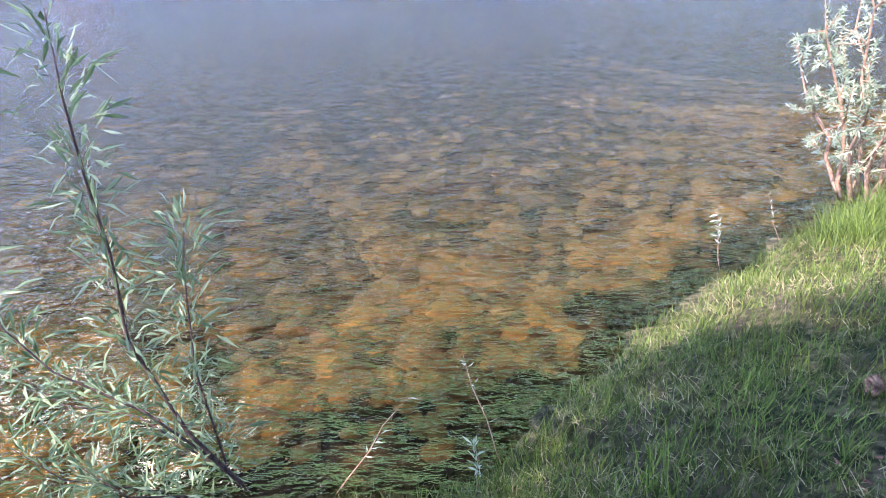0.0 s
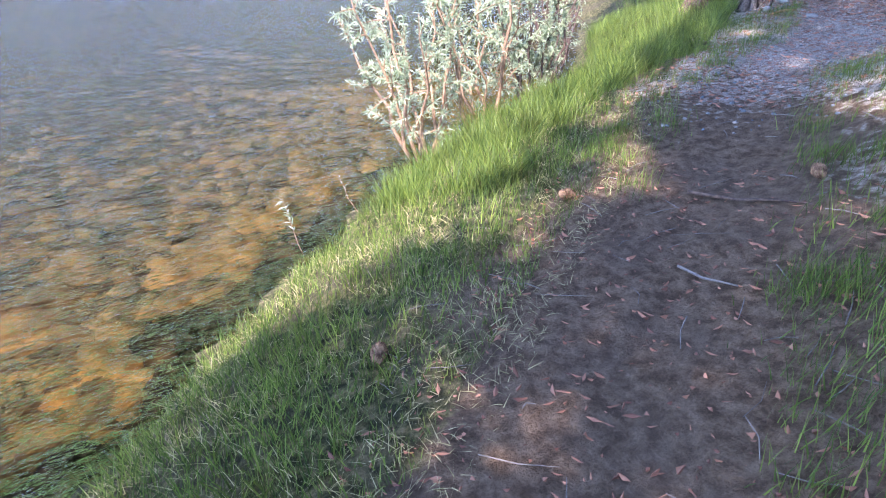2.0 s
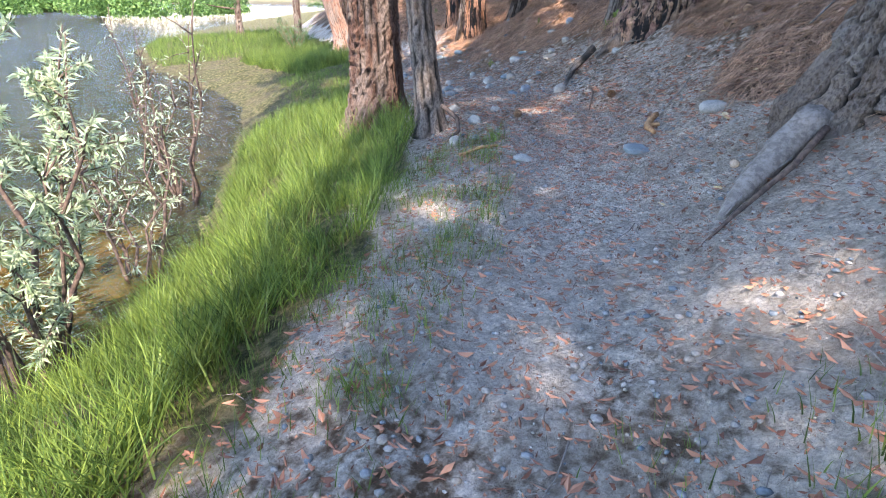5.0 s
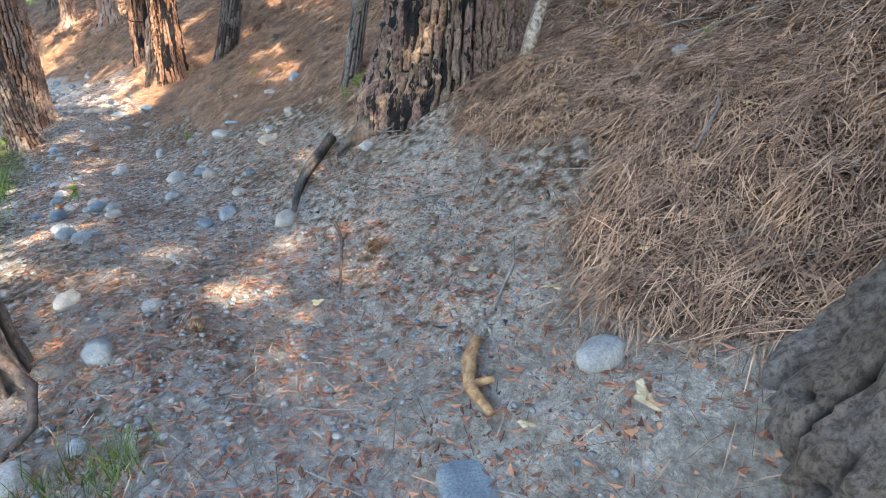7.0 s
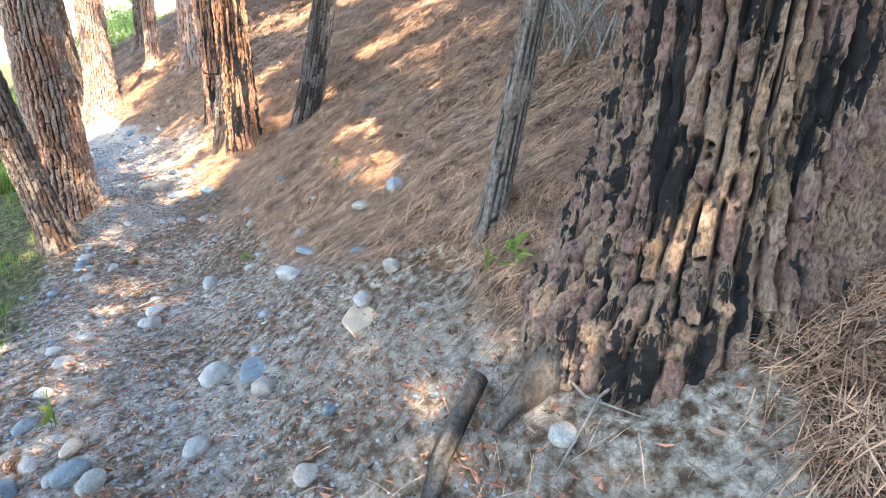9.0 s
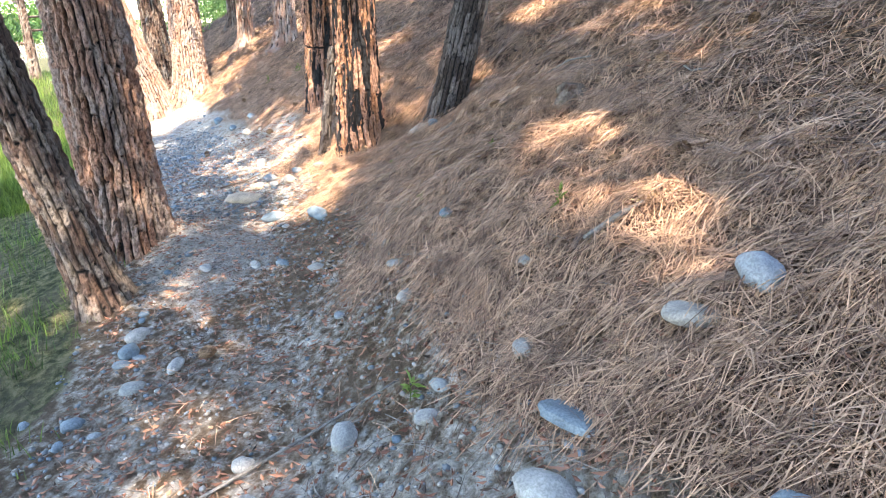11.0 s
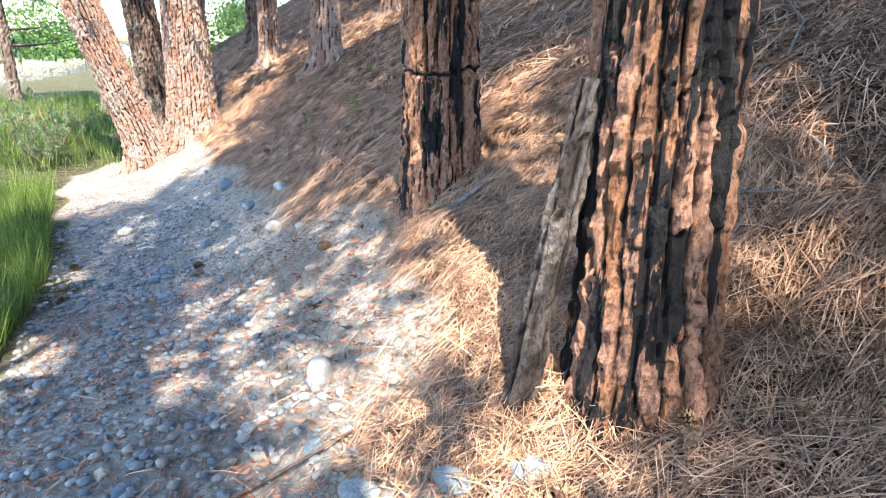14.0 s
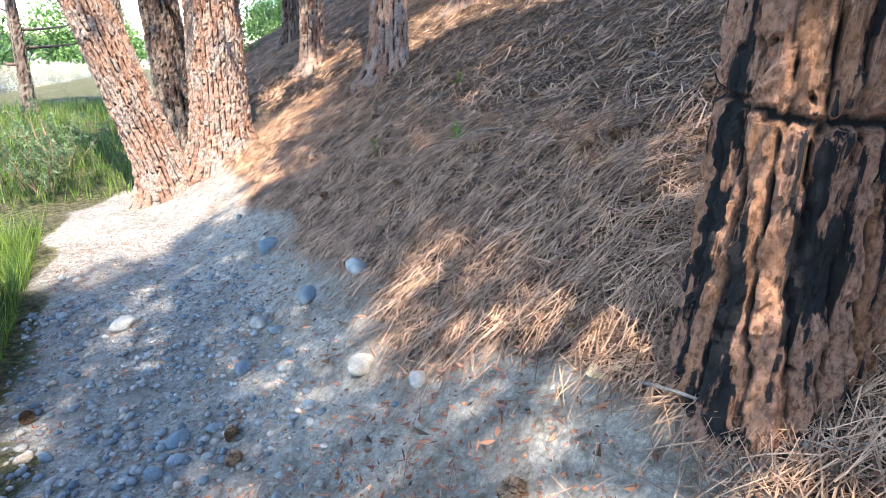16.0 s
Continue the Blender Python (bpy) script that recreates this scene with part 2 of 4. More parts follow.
# ---- builders ----
def mesh_from(name, verts, faces, material, smooth=False):
    me = bpy.data.meshes.new(name)
    me.from_pydata([tuple(v) for v in verts], [], faces)
    me.materials.append(material)
    if smooth:
        me.polygons.foreach_set("use_smooth", [True] * len(me.polygons))
    me.update()
    return me


def part(name, me, parent, label=""):
    """One mesh object under a thing."""
    ob = new(name, me)
    ob.parent = parent
    if label:
        ob["label"] = label
    return ob


def thing(name, x, y, z, label, category, group="", turn=0.0):
    ob = new(name)
    ob.matrix_basis = pose(x, y, z, 0, 0, turn)
    return tagged(ob, label, category, group)


def mesh_thing(name, me, m, label, category, group="", kind=""):
    ob = new(name, me)
    ob.matrix_basis = m
    return tagged(ob, label, category, group, kind)


# ---- the lie of the land ----
WATER = -0.7
TRAIL = np.array([(-120, -45), (-30, -11), (-6, -2.2), (-2, -0.9), (0, -0.1), (1.4, 0.35), (3.2, 1.5), (5.3, 2.6), (7.2, 3.1), (9.4, 4.1),
                  (11.9, 6.35), (14.3, 8.3), (16.5, 10.5), (18.6, 13), (21, 16.5), (23.5, 20.5), (27, 25), (34, 31.5), (60, 52), (200, 160)], float)
SEG = np.diff(TRAIL, axis=0)
SLEN = np.hypot(SEG[:, 0], SEG[:, 1])
SOFF = np.concatenate([[0], np.cumsum(SLEN)])
SOFF -= SOFF[4]
# distance along the trail: height of the trail, and how far off the water's edge lies
LIE_S = [-30, -6, 0, 2, 3.6, 5, 6.5, 8, 9, 10.4, 11.5, 12.6, 13.6, 15, 17, 18.6, 20, 22.2, 24.3, 28, 34, 60]
LIE_Z = [0.2, 0.0, 0.02, 0.03, 0.07, 0.26, 0.4, 0.48, 0.57, 0.65, 0.68, 0.56, 0.48, 0.32, 0.4, 0.43, 0.36, 0.09, -0.06, -0.2, -0.2, 0.1]
SHORE_S = [-30, -6, -1, 0.7, 2, 3.6, 5, 6, 9, 12, 20, 24, 28, 40, 70]
SHORE_D = [6, 3.4, 2.0, 1.78, 2.2, 2.42, 2.68, 2.85, 3.1, 3.3, 4.0, 5.0, 6.0, 7.5, 9.0]


# hollows and humps in the slope: along, across, their half-widths, height
HUMPS = [(18.5, 1.75, 0.9, 1.0, -0.3), (22.3, 1.8, 1.5, 1.0, 0.12), (16.1, 1.5, 0.9, 0.8, 0.12), (10.4, 1.6, 0.7, 0.7, 0.12), (17.7, -0.45, 0.55, 0.45, 0.1)]


def along(x, y):
    """Distance along the trail and to its uphill side, for arrays of places."""
    x, y = np.atleast_1d(np.asarray(x, float)), np.atleast_1d(np.asarray(y, float))
    near, s, d = np.full(x.shape, 1e9), np.zeros(x.shape), np.zeros(x.shape)
    for (ax, ay), (vx, vy), ln, so in zip(TRAIL, SEG, SLEN, SOFF):
        u = np.clip(((x - ax) * vx + (y - ay) * vy) / ln**2, 0, 1)
        px, py = x - ax - u * vx, y - ay - u * vy
        r = np.hypot(px, py)
        better = r < near
        near = np.where(better, r, near)
        s = np.where(better, so + u * ln, s)
        d = np.where(better, -np.sign(vx * py - vy * px) * r, d)
    return s, d


def place(s, d):
    """The place at a distance along the trail and to its uphill side."""
    i = int(np.clip(np.searchsorted(SOFF, s) - 1, 0, len(SEG) - 1))
    u = (s - SOFF[i]) / SLEN[i]
    way = SEG / SLEN[:, None]
    v = way[i]
    j = min(max(i + (1 if u > 0.5 else -1), 0), len(SEG) - 1)
    v = v + (way[j] - v) * abs(u - 0.5)
    v = v / np.hypot(*v)
    return TRAIL[i] + u * SEG[i] + d * np.array([v[1], -v[0]])


def place_many(s, d):
    """place() for arrays."""
    s, d = np.asarray(s, float), np.asarray(d, float)
    i = np.clip(np.searchsorted(SOFF, s) - 1, 0, len(SEG) - 1)
    u = (s - SOFF[i]) / SLEN[i]
    way = SEG / SLEN[:, None]
    j = np.clip(i + np.where(u > 0.5, 1, -1), 0, len(SEG) - 1)
    v = way[i] + (way[j] - way[i]) * np.abs(u - 0.5)[:, None]
    v = v / np.hypot(v[:, 0], v[:, 1])[:, None]
    return TRAIL[i] + u[:, None] * SEG[i] + d[:, None] * np.stack([v[:, 1], -v[:, 0]], -1)


def smooth_interp(s, xs, ys):
    return (np.interp(s - 0.5, xs, ys) + np.interp(s, xs, ys) + np.interp(s + 0.5, xs, ys)) / 3


def waves(x, y, seed, size):
    """Cheap smooth bumps, about -1 to 1."""
    r = np.random.RandomState(seed)
    out = np.zeros(np.shape(x))
    for _ in range(9):
        a, k, p = r.uniform(0, math.tau), r.uniform(0.6, 1.7) * math.tau / size, r.uniform(0, math.tau)
        out = out + np.sin(k * (x * math.cos(a) + y * math.sin(a)) + p)
    return out / 4.5


def ground_z(x, y, bumps=True):
    x, y = np.asarray(x, float), np.asarray(y, float)
    shape = x.shape
    s, d = along(x.ravel(), y.ravel())
    x, y = x.ravel(), y.ravel()
    zc = smooth_interp(s, LIE_S, LIE_Z)
    shore = smooth_interp(s, SHORE_S, SHORE_D)
    slope = np.interp(s, [0, 4, 7, 10], [0.42, 0.5, 0.58, 0.62])
    toe = np.interp(s, [0, 6, 8, 11.5, 13, 22], [0.15, 0.2, 0.5, 0.45, 0.25, 0.2])
    e = d - toe
    up = slope * 0.5 * (e + np.sqrt(e * e + 0.09))
    up = np.where(up > 5, 5 + (up - 5) * 0.35, up)
    up = np.where(up > 14, 14 + (up - 14) * 0.1, up)
    fall = np.clip((-d - 0.45) / np.maximum(shore - 0.45, 0.3), 0, None)
    drop = zc - WATER
    bank = np.where(fall < 1, drop * (0.35 * fall + 0.65 * fall**2), drop + 0.2 * np.maximum(-d - shore, 0) ** 0.85)
    bank = np.where(np.isnan(bank), drop * fall, bank)
    z = np.where(d > -0.45, zc + np.where(d > -0.45, up, 0), zc + up - bank)
    z = np.maximum(z, WATER - 1.3)
    over = -d - shore - 58
    z = np.where(over > 0, np.minimum(WATER - 1.3 + over * 0.4, 0.3 + over * 0.002), z)
    for s0, d0, ws, wd, h in HUMPS:
        z = z + h * np.exp(-(((s - s0) / ws) ** 2) - ((d - d0) / wd) ** 2)
    if bumps:
        calm = np.clip((np.abs(d) - 0.2) / 1.5, 0.25, 1)
        z = z + 0.035 * calm * waves(x, y, 3, 1.3) + 0.012 * waves(x, y, 5, 0.33) + 0.008 * waves(x, y, 8, 0.16) + np.clip((d - 0.9) / 0.6, 0, 1) * np.clip(s - 7, 0, 1) * (0.03 * waves(x, y, 13, 0.5) + 0.016 * waves(x, y, 17, 0.24))
    return z.reshape(shape)


def gz(x, y):
    return float(ground_z(np.array([x]), np.array([y]))[0])


def axis_steps(lo, hi, step, far):
    fine = np.arange(lo, hi, step)
    grow = [step * 1.25**k for k in range(1, 60)]
    out = np.cumsum(grow)
    out = out[out < far]
    return np.concatenate([lo - out[::-1], fine, fine[-1] + out])


def cover_of(x, y):
    """Needle litter, pale sand and turf, each 0 to 1."""
    s, d = along(x, y)
    shore = smooth_interp(s, SHORE_S, SHORE_D)
    j = 0.22 * waves(x, y, 21, 1.1)
    toe = np.interp(s, [6, 8, 9.5, 11, 13, 14, 15.5, 17.5, 18.2, 19.5, 20.5, 22, 24, 28], [3.0, 1.7, 1.15, 1.55, 1.3, 1.1, 0.75, 0.75, 0.7, 0.75, 1.3, 1.0, 0.9, 1.2])
    needle = np.clip((d - toe + j) / 0.3 + 0.5, 0, 1) * np.clip((s - 6.5) / 1.5, 0, 1)
    sand = np.interp(s, [0, 3, 4.5, 6, 8.5, 10, 11.5, 15, 17.5, 18.5, 26, 40], [0.0, 0.0, 0.0, 0.5, 1.15, 0.6, 0.56, 0.5, 0.2, 0.7, 0.95, 1.0])
    sand = np.clip(sand + np.interp(s, [2, 4, 7, 8], [0.0, 0.9, 0.5, 0]) * np.clip(d - 0.35, 0, 1.0) + 0.6 * j, 0, 1)
    # Extra pale patch at a pine's foot: tan dirt, its sunlit brightness put into colour.
    sand = np.clip(sand + 0.8 * np.exp(-(((s - 17.3) / 0.7) ** 2) - ((d + 0.3) / 0.4) ** 2), 0, 1)
    edge = np.interp(s, [0, 2.5, 4, 6, 9, 13, 17, 20, 22, 25, 28.3, 29.6], [0.45, 0.78, 0.9, 1.0, 1.15, 1.3, 0.95, 1.1, 0.95, 0.95, 0.9, -0.5])
    turf = np.clip((-d - edge + j) / 0.3 + 0.5, 0, 1)
    return needle, sand, turf


def build_ground():
    xs, ys = axis_steps(-2.5, 25, 0.075, 1500), axis_steps(-3.5, 22, 0.075, 1500)
    gx, gy = np.meshgrid(xs, ys)
    z = ground_z(gx, gy)
    nx, ny = len(xs), len(ys)
    co = np.stack([gx, gy, z], -1).reshape(-1, 3)
    idx = np.arange(nx * ny).reshape(ny, nx)
    quads = np.stack([idx[:-1, :-1], idx[:-1, 1:], idx[1:, 1:], idx[1:, :-1]], -1).reshape(-1, 4)
    me = bpy.data.meshes.new("ground")
    me.vertices.add(len(co))
    me.vertices.foreach_set("co", co.ravel())
    me.loops.add(quads.size)
    me.loops.foreach_set("vertex_index", quads.ravel())
    me.polygons.add(len(quads))
    me.polygons.foreach_set("loop_start", np.arange(0, quads.size, 4))
    me.polygons.foreach_set("use_smooth", np.ones(len(quads), bool))
    me.update()
    needle, sand, turf = cover_of(co[:, 0], co[:, 1])
    far = np.hypot(co[:, 0] - 10, co[:, 1] - 6) > 45
    col = np.stack([needle, sand, np.where(far, 1, turf), np.ones(len(co))], -1)
    me.color_attributes.new("cover", "FLOAT_COLOR", "POINT").data.foreach_set("color", col.ravel())
    me.materials.append(M_GROUND)
    me.materials.append(M_BED)
    mid = z[:-1, :-1].ravel() < WATER - 0.06
    me.polygons.foreach_set("material_index", mid.astype(np.int32))
    ob = tagged(new("ground", me), "sandy forest floor with needle litter, path and grassy bank", "ground", kind="structure")
    return ob


build_ground()
water_me = mesh_from("water", [(-700, -600, WATER), (900, -600, WATER), (900, 900, WATER), (-700, 900, WATER)], [(0, 1, 2, 3)], M_WATER)
tagged(new("water", water_me), "clear rippled river water over golden stones", "river", kind="structure")


# ---- trees ----
def trunk_mesh(name, base_r, top_r, height, lean, material, plate=(0.075, 0.24), depth=0.03, flare=0.35, seed=0, cracks=(), bend=0.0, step=0.026, sink=0.35, furrow=0.013):
    """A pine trunk: flared foot, furrowed plates that stand proud, and the lean (metres sideways per metre up)."""
    r = random.Random(seed)
    ox, oy = r.uniform(0, 50), r.uniform(0, 50)
    n = max(14, int(math.tau * base_r / step))
    cols = max(7, round(math.tau * base_r / plate[0]))
    detail_h = min(height, 4.2)
    zs = [-sink + k * step * 1.5 for k in range(int((detail_h + sink) / (step * 1.5)) + 1)]
    zs += [detail_h + (height - detail_h) * k / 8 for k in range(1, 9)] if height > detail_h + 0.1 else []
    verts, faces, fur, tones = [], [], [], []
    lobes = [(r.randint(2, 5), r.uniform(0, math.tau), r.uniform(0.2, 1.0)) for _ in range(3)]
    for z in zs:
        u = max(0.0, z) / height
        rad = base_r + (top_r - base_r) * u
        foot = flare * base_r * math.exp(-max(z, -0.2) / (0.55 * base_r + 0.08))
        cx, cy = lean[0] * z + bend * math.sin(u * 3.0) * 0.3, lean[1] * z + bend * math.sin(u * 4.1 + 1) * 0.2
        for i in range(n):
            a = math.tau * i / n
            ca, sa = math.cos(a), math.sin(a)
            lobe = sum(w * math.cos(k * a + p) for k, p, w in lobes) / 2
            f = 1.0
            if z <= detail_h:
                q = (ca * base_r * 2.6 + ox, sa * base_r * 2.6, z * 1.4)
                col = i / n * cols + 0.62 * noise.noise(q) + 0.3 * noise.noise((q[0] * 3, q[1] * 3, z * 6))
                ci = math.floor(col)
                h1 = math.sin((ci % cols) * 12.9898 + seed * 3.1) * 43758.5453 % 1.0
                row = z / (plate[1] * (0.7 + 0.7 * h1)) + h1 * 9 + 0.45 * noise.noise((q[0] * 4, q[1] * 4, z * 9 + 5))
                tone = math.sin((ci % cols) * 78.233 + math.floor(row) * 37.719 + seed) * 43758.5453 % 1.0
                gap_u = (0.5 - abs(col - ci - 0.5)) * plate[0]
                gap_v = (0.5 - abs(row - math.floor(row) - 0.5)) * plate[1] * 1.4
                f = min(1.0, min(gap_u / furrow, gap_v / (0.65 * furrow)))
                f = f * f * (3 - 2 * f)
                flake = noise.noise((ca * base_r * 34 + ox, sa * base_r * 34, z * 15 + oy))
                scale = noise.noise((ca * base_r * 70 + oy, sa * base_r * 70, z * 40))
                rough = flake * 0.35 + (0.3 if flake > 0.1 else 0.0) + (0.14 if scale > 0.12 else 0.0) + (tone - 0.5) * 0.4
                for cz in cracks:
                    gap = abs(z - cz - 0.02 * math.sin(a * 2 + cz * 7) - 0.03 * noise.noise((ca * 3, sa * 3, cz * 5)))
                    if gap < 0.018:
                        f = min(f, gap / 0.018 - 0.3)
            else:
                rough, tone = 0, 0.5
            rr = rad + foot * (1 + 0.6 * lobe) + 0.05 * rad * lobe + depth * f - depth + depth * rough
            verts.append((cx + rr * ca, cy + rr * sa, z))
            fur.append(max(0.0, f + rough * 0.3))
            tones.append(tone)
    for k in range(len(zs) - 1):
        for i in range(n):
            j = (i + 1) % n
            faces.append((k * n + i, k * n + j, k * n + n + j, k * n + n + i))
    faces.append(tuple((len(zs) - 1) * n + i for i in range(n)))
    me = mesh_from(name, verts, faces, material)
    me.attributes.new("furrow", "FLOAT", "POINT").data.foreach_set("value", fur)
    me.attributes.new("tone", "FLOAT", "POINT").data.foreach_set("value", tones)
    return me


def tube_mesh(name, pts, radii, material, sides=7, rough=0.0, seed=0):
    """A bent stem or limb along points, with the radius at each."""
    r = random.Random(seed)
    verts, faces = [], []
    pts = [Vector(p) for p in pts]
    for k, (p, rad) in enumerate(zip(pts, radii)):
        way = (pts[min(k + 1, len(pts) - 1)] - pts[max(k - 1, 0)]).normalized()
        side = way.cross(Vector((0.3, 0.2, 1)) if abs(way.z) < 0.9 else Vector((1, 0.1, 0))).normalized()
        up = way.cross(side)
        for i in range(sides):
            a = math.tau * i / sides
            q = rad * (1 + rough * r.uniform(-1, 1))
            verts.append(p + q * (math.cos(a) * side + math.sin(a) * up))
    for k in range(len(pts) - 1):
        for i in range(sides):
            j = (i + 1) % sides
            faces.append((k * sides + i, k * sides + j, k * sides + sides + j, k * sides + sides + i))
    faces.append(tuple(range(sides))[::-1])
    faces.append(tuple((len(pts) - 1) * sides + i for i in range(sides)))
    me = mesh_from(name, verts, faces, material, True)
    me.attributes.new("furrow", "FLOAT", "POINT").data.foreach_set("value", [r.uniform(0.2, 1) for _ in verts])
    me.attributes.new("tone", "FLOAT", "POINT").data.foreach_set("value", [r.random() for _ in verts])
    return me


class Soup:
    """Many small loose pieces gathered into one mesh."""

    def __init__(self):
        self.v, self.f = [], []

    def strip(self, p, way, side, length, width, droop=0.0, segs=2, taper=0.1):
        """A blade: starts at p, goes along way, sinks by droop."""
        b = len(self.v)
        for k in range(segs + 1):
            u = k / segs
            c = p + way * (length * u) + Vector((0, 0, -droop * u * u))
            w = side * (width * 0.5 * (1 - (1 - taper) * u))
            self.v += [c - w, c + w]
        self.f += [(b + 2 * k, b + 2 * k + 1, b + 2 * k + 3, b + 2 * k + 2) for k in range(segs)]

    def leaf(self, p, way, side, length, width, fold=0.2):
        """A pointed leaf of two halves, slightly folded and bent down."""
        up = way.cross(side)
        b = len(self.v)
        m1, tip = p + way * (length * 0.45) + up * (length * 0.05), p + way * length - Vector((0, 0, length * 0.12))
        self.v += [p, m1 - side * (width / 2) + up * (width * fold), m1, m1 + side * (width / 2) + up * (width * fold), tip]
        self.f += [(b, b + 2, b + 1), (b, b + 3, b + 2), (b + 1, b + 2, b + 4), (b + 2, b + 3, b + 4)]

    def pebble(self, c, r3, turn, base):
        b = len(self.v)
        ct, st = math.cos(turn), math.sin(turn)
        for x, y, z in base[0]:
            x, y, z = x * r3[0], y * r3[1], z * r3[2]
            self.v.append((c[0] + x * ct - y * st, c[1] + x * st + y * ct, c[2] + z))
        self.f += [tuple(b + i for i in f) for f in base[1]]

    def mesh(self, name, material, smooth=False):
        return mesh_from(name, self.v, self.f, material, smooth)


def rand_unit(r, up=0.0):
    while True:
        v = Vector((r.uniform(-1, 1), r.uniform(-1, 1), r.uniform(-1, 1)))
        if 0.05 < v.length < 1:
            v.normalize()
            return (v + Vector((0, 0, up))).normalized()


def crown_mesh(name, seed, radius=2.6, low=0.0, high=8.0, tufts=840):
    """Pine foliage: tufts of long needles on the ends of spreading boughs, with gaps between."""
    r, s = random.Random(seed), Soup()
    boughs = [(r.uniform(0, math.tau), low + (high - low) * r.random() ** 0.9) for _ in range(34)]
    for _ in range(tufts):
        a, h = boughs[r.randrange(len(boughs))]
        u = (h - low) / (high - low)
        out = radius * (1 - 0.65 * u) * r.uniform(0.35, 1.0) ** 0.7
        a2 = a + r.gauss(0, 0.22)
        c = Vector((out * math.cos(a2), out * math.sin(a2), h + out * 0.12 + r.gauss(0, 0.16)))
        for _ in range(17):
            w = rand_unit(r, 0.25)
            s.strip(c, w, w.cross(Vector((0.3, 0.5, 0.8))).normalized(), r.uniform(0.2, 0.34), 0.032, 0.03, 1, 0.4)
    return s.mesh(name, M_PINELEAF)


# Crowns mostly stand out of view; density and scale tune the shade below.
CROWNS = [crown_mesh("crown", 11, 3.2, 0, 8), crown_mesh("crown", 12, 2.8, 0, 8), crown_mesh("crown", 13, 3.5, 0, 8, 1000)]


LIMB = tube_mesh("limb", [(0, 0, 0), (0.35, 0.02, 0.03), (0.7, -0.02, 0.08), (1, 0, 0.16)], [0.03, 0.022, 0.014, 0.004], M_DARKBARK, 5)


def pine(x, y, dia, lean, material, label, seed, height=13.0, crown_at=4.8, crown_scale=1.0, name="pine_tree", z=None, **kw):
    t = thing(name, x, y, gz(x, y) if z is None else z, label, "tree", "pines beside the trail")
    low = min(gz(x + 0.75 * dia * math.cos(a), y + 0.75 * dia * math.sin(a)) for a in (0.3, 1.3, 2.3, 3.3, 4.3, 5.3))
    kw["sink"] = gz(x, y) - low + 0.12
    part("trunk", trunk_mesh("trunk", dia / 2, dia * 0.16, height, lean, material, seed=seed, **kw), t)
    if crown_at:
        c = part("crown", CROWNS[seed % 3], t, "dark green pine needles on spreading boughs")
        c.location = (lean[0] * crown_at, lean[1] * crown_at, crown_at)
        c.scale = (crown_scale, crown_scale, (height - crown_at) / 8)
        c.rotation_euler = (0, 0, seed * 1.7)
        r = random.Random(seed)
        for k in range(12):
            h = crown_at + (height - 1 - crown_at) * k / 12
            l = part("limb", LIMB, t)
            l.location = (lean[0] * h, lean[1] * h, h)
            l.rotation_euler = (0, 0, r.uniform(0, math.tau))
            l.scale = [2.4 * crown_scale * (1 - 0.6 * k / 12)] * 3
    return t


pine(9.5, 6.05, 0.52, (-0.02, 0.03), M_SHADEDPINE, "pink-brown plated pine trunk rising from tall bank grass", 1, crown_at=5.2, crown_scale=1.05)
pine(8.9, 4.95, 0.24, (-0.03, 0.14), M_GREYBARK, "slim crooked tree with flaky grey bark beside the pine", 2, height=7.5, crown_at=5.5, crown_scale=0.4, name="slim_tree", bend=0.25, plate=(0.04, 0.16), depth=0.018)
pine(8.42, 1.72, 0.74, (0.03, -0.08), M_GREYBARK, "large grey-barked pine with roots bared in the sandy slope", 3, plate=(0.1, 0.17), depth=0.045, flare=0.25, step=0.015, crown_scale=0.7)
pine(11.75, 3.48, 0.98, (0.035, 0.0), M_CHAR, "huge pine with fire-blackened bark and tan plates on the needle slope", 4, plate=(0.062, 0.2), depth=0.055, flare=0.2, height=16, crown_scale=0.85, step=0.0125)
pine(14.42, 9.55, 0.53, (-0.03, 0.03), M_PINE, "stout pink-brown pine with deeply plated bark beside the path", 7, plate=(0.06, 0.22), depth=0.032, step=0.012, flare=0.22, crown_scale=1.25)
pine(13.72, 9.05, 0.3, (-0.16, 0.11), M_DARKBARK, "thin pine with lichen-grey bark, leaning towards the river", 8, height=8, crown_at=5.2, crown_scale=0.7, plate=(0.05, 0.13), depth=0.02, step=0.013)
pine(16.8, 8.82, 0.46, (0.01, 0.07), M_ORANGE, "orange-barked pine with scorched black strips", 12, plate=(0.06, 0.42), depth=0.03, height=12, step=0.011, flare=0.16)
pine(18.36, 10.26, 0.48, (0.05, 0.07), M_ORANGE, "blocky pine trunk cracked across its scorched bark", 13, plate=(0.085, 0.6), depth=0.034, height=12, cracks=(0.68, 1.9), flare=0.12, step=0.012)
pine(16.82, 7.86, 0.34, (0.1, -0.16), M_SOOT, "dark scaly pine leaning uphill out of the needles", 14, flare=0.14, plate=(0.05, 0.16), depth=0.022, step=0.014)
pine(21.85, 17.0, 0.6, (-0.2, 0.24), M_PINE, "leaning trunk of a twin pine with orange-grey plates", 15, plate=(0.075, 0.2), depth=0.034, step=0.018)
pine(22.5, 16.7, 0.76, (0.02, 0.02), M_PINE, "upright trunk of a twin pine on the sunlit bank", 16, plate=(0.075, 0.2), depth=0.034, step=0.018)
pine(23.1, 18.1, 0.6, (-0.07, 0.05), M_DARKBARK, "dark pine trunk standing behind the twin pines", 17)
pine(23.65, 14.7, 0.52, (-0.01, 0.01), M_PINE, "sunlit orange-pink pine on the needle slope", 18)
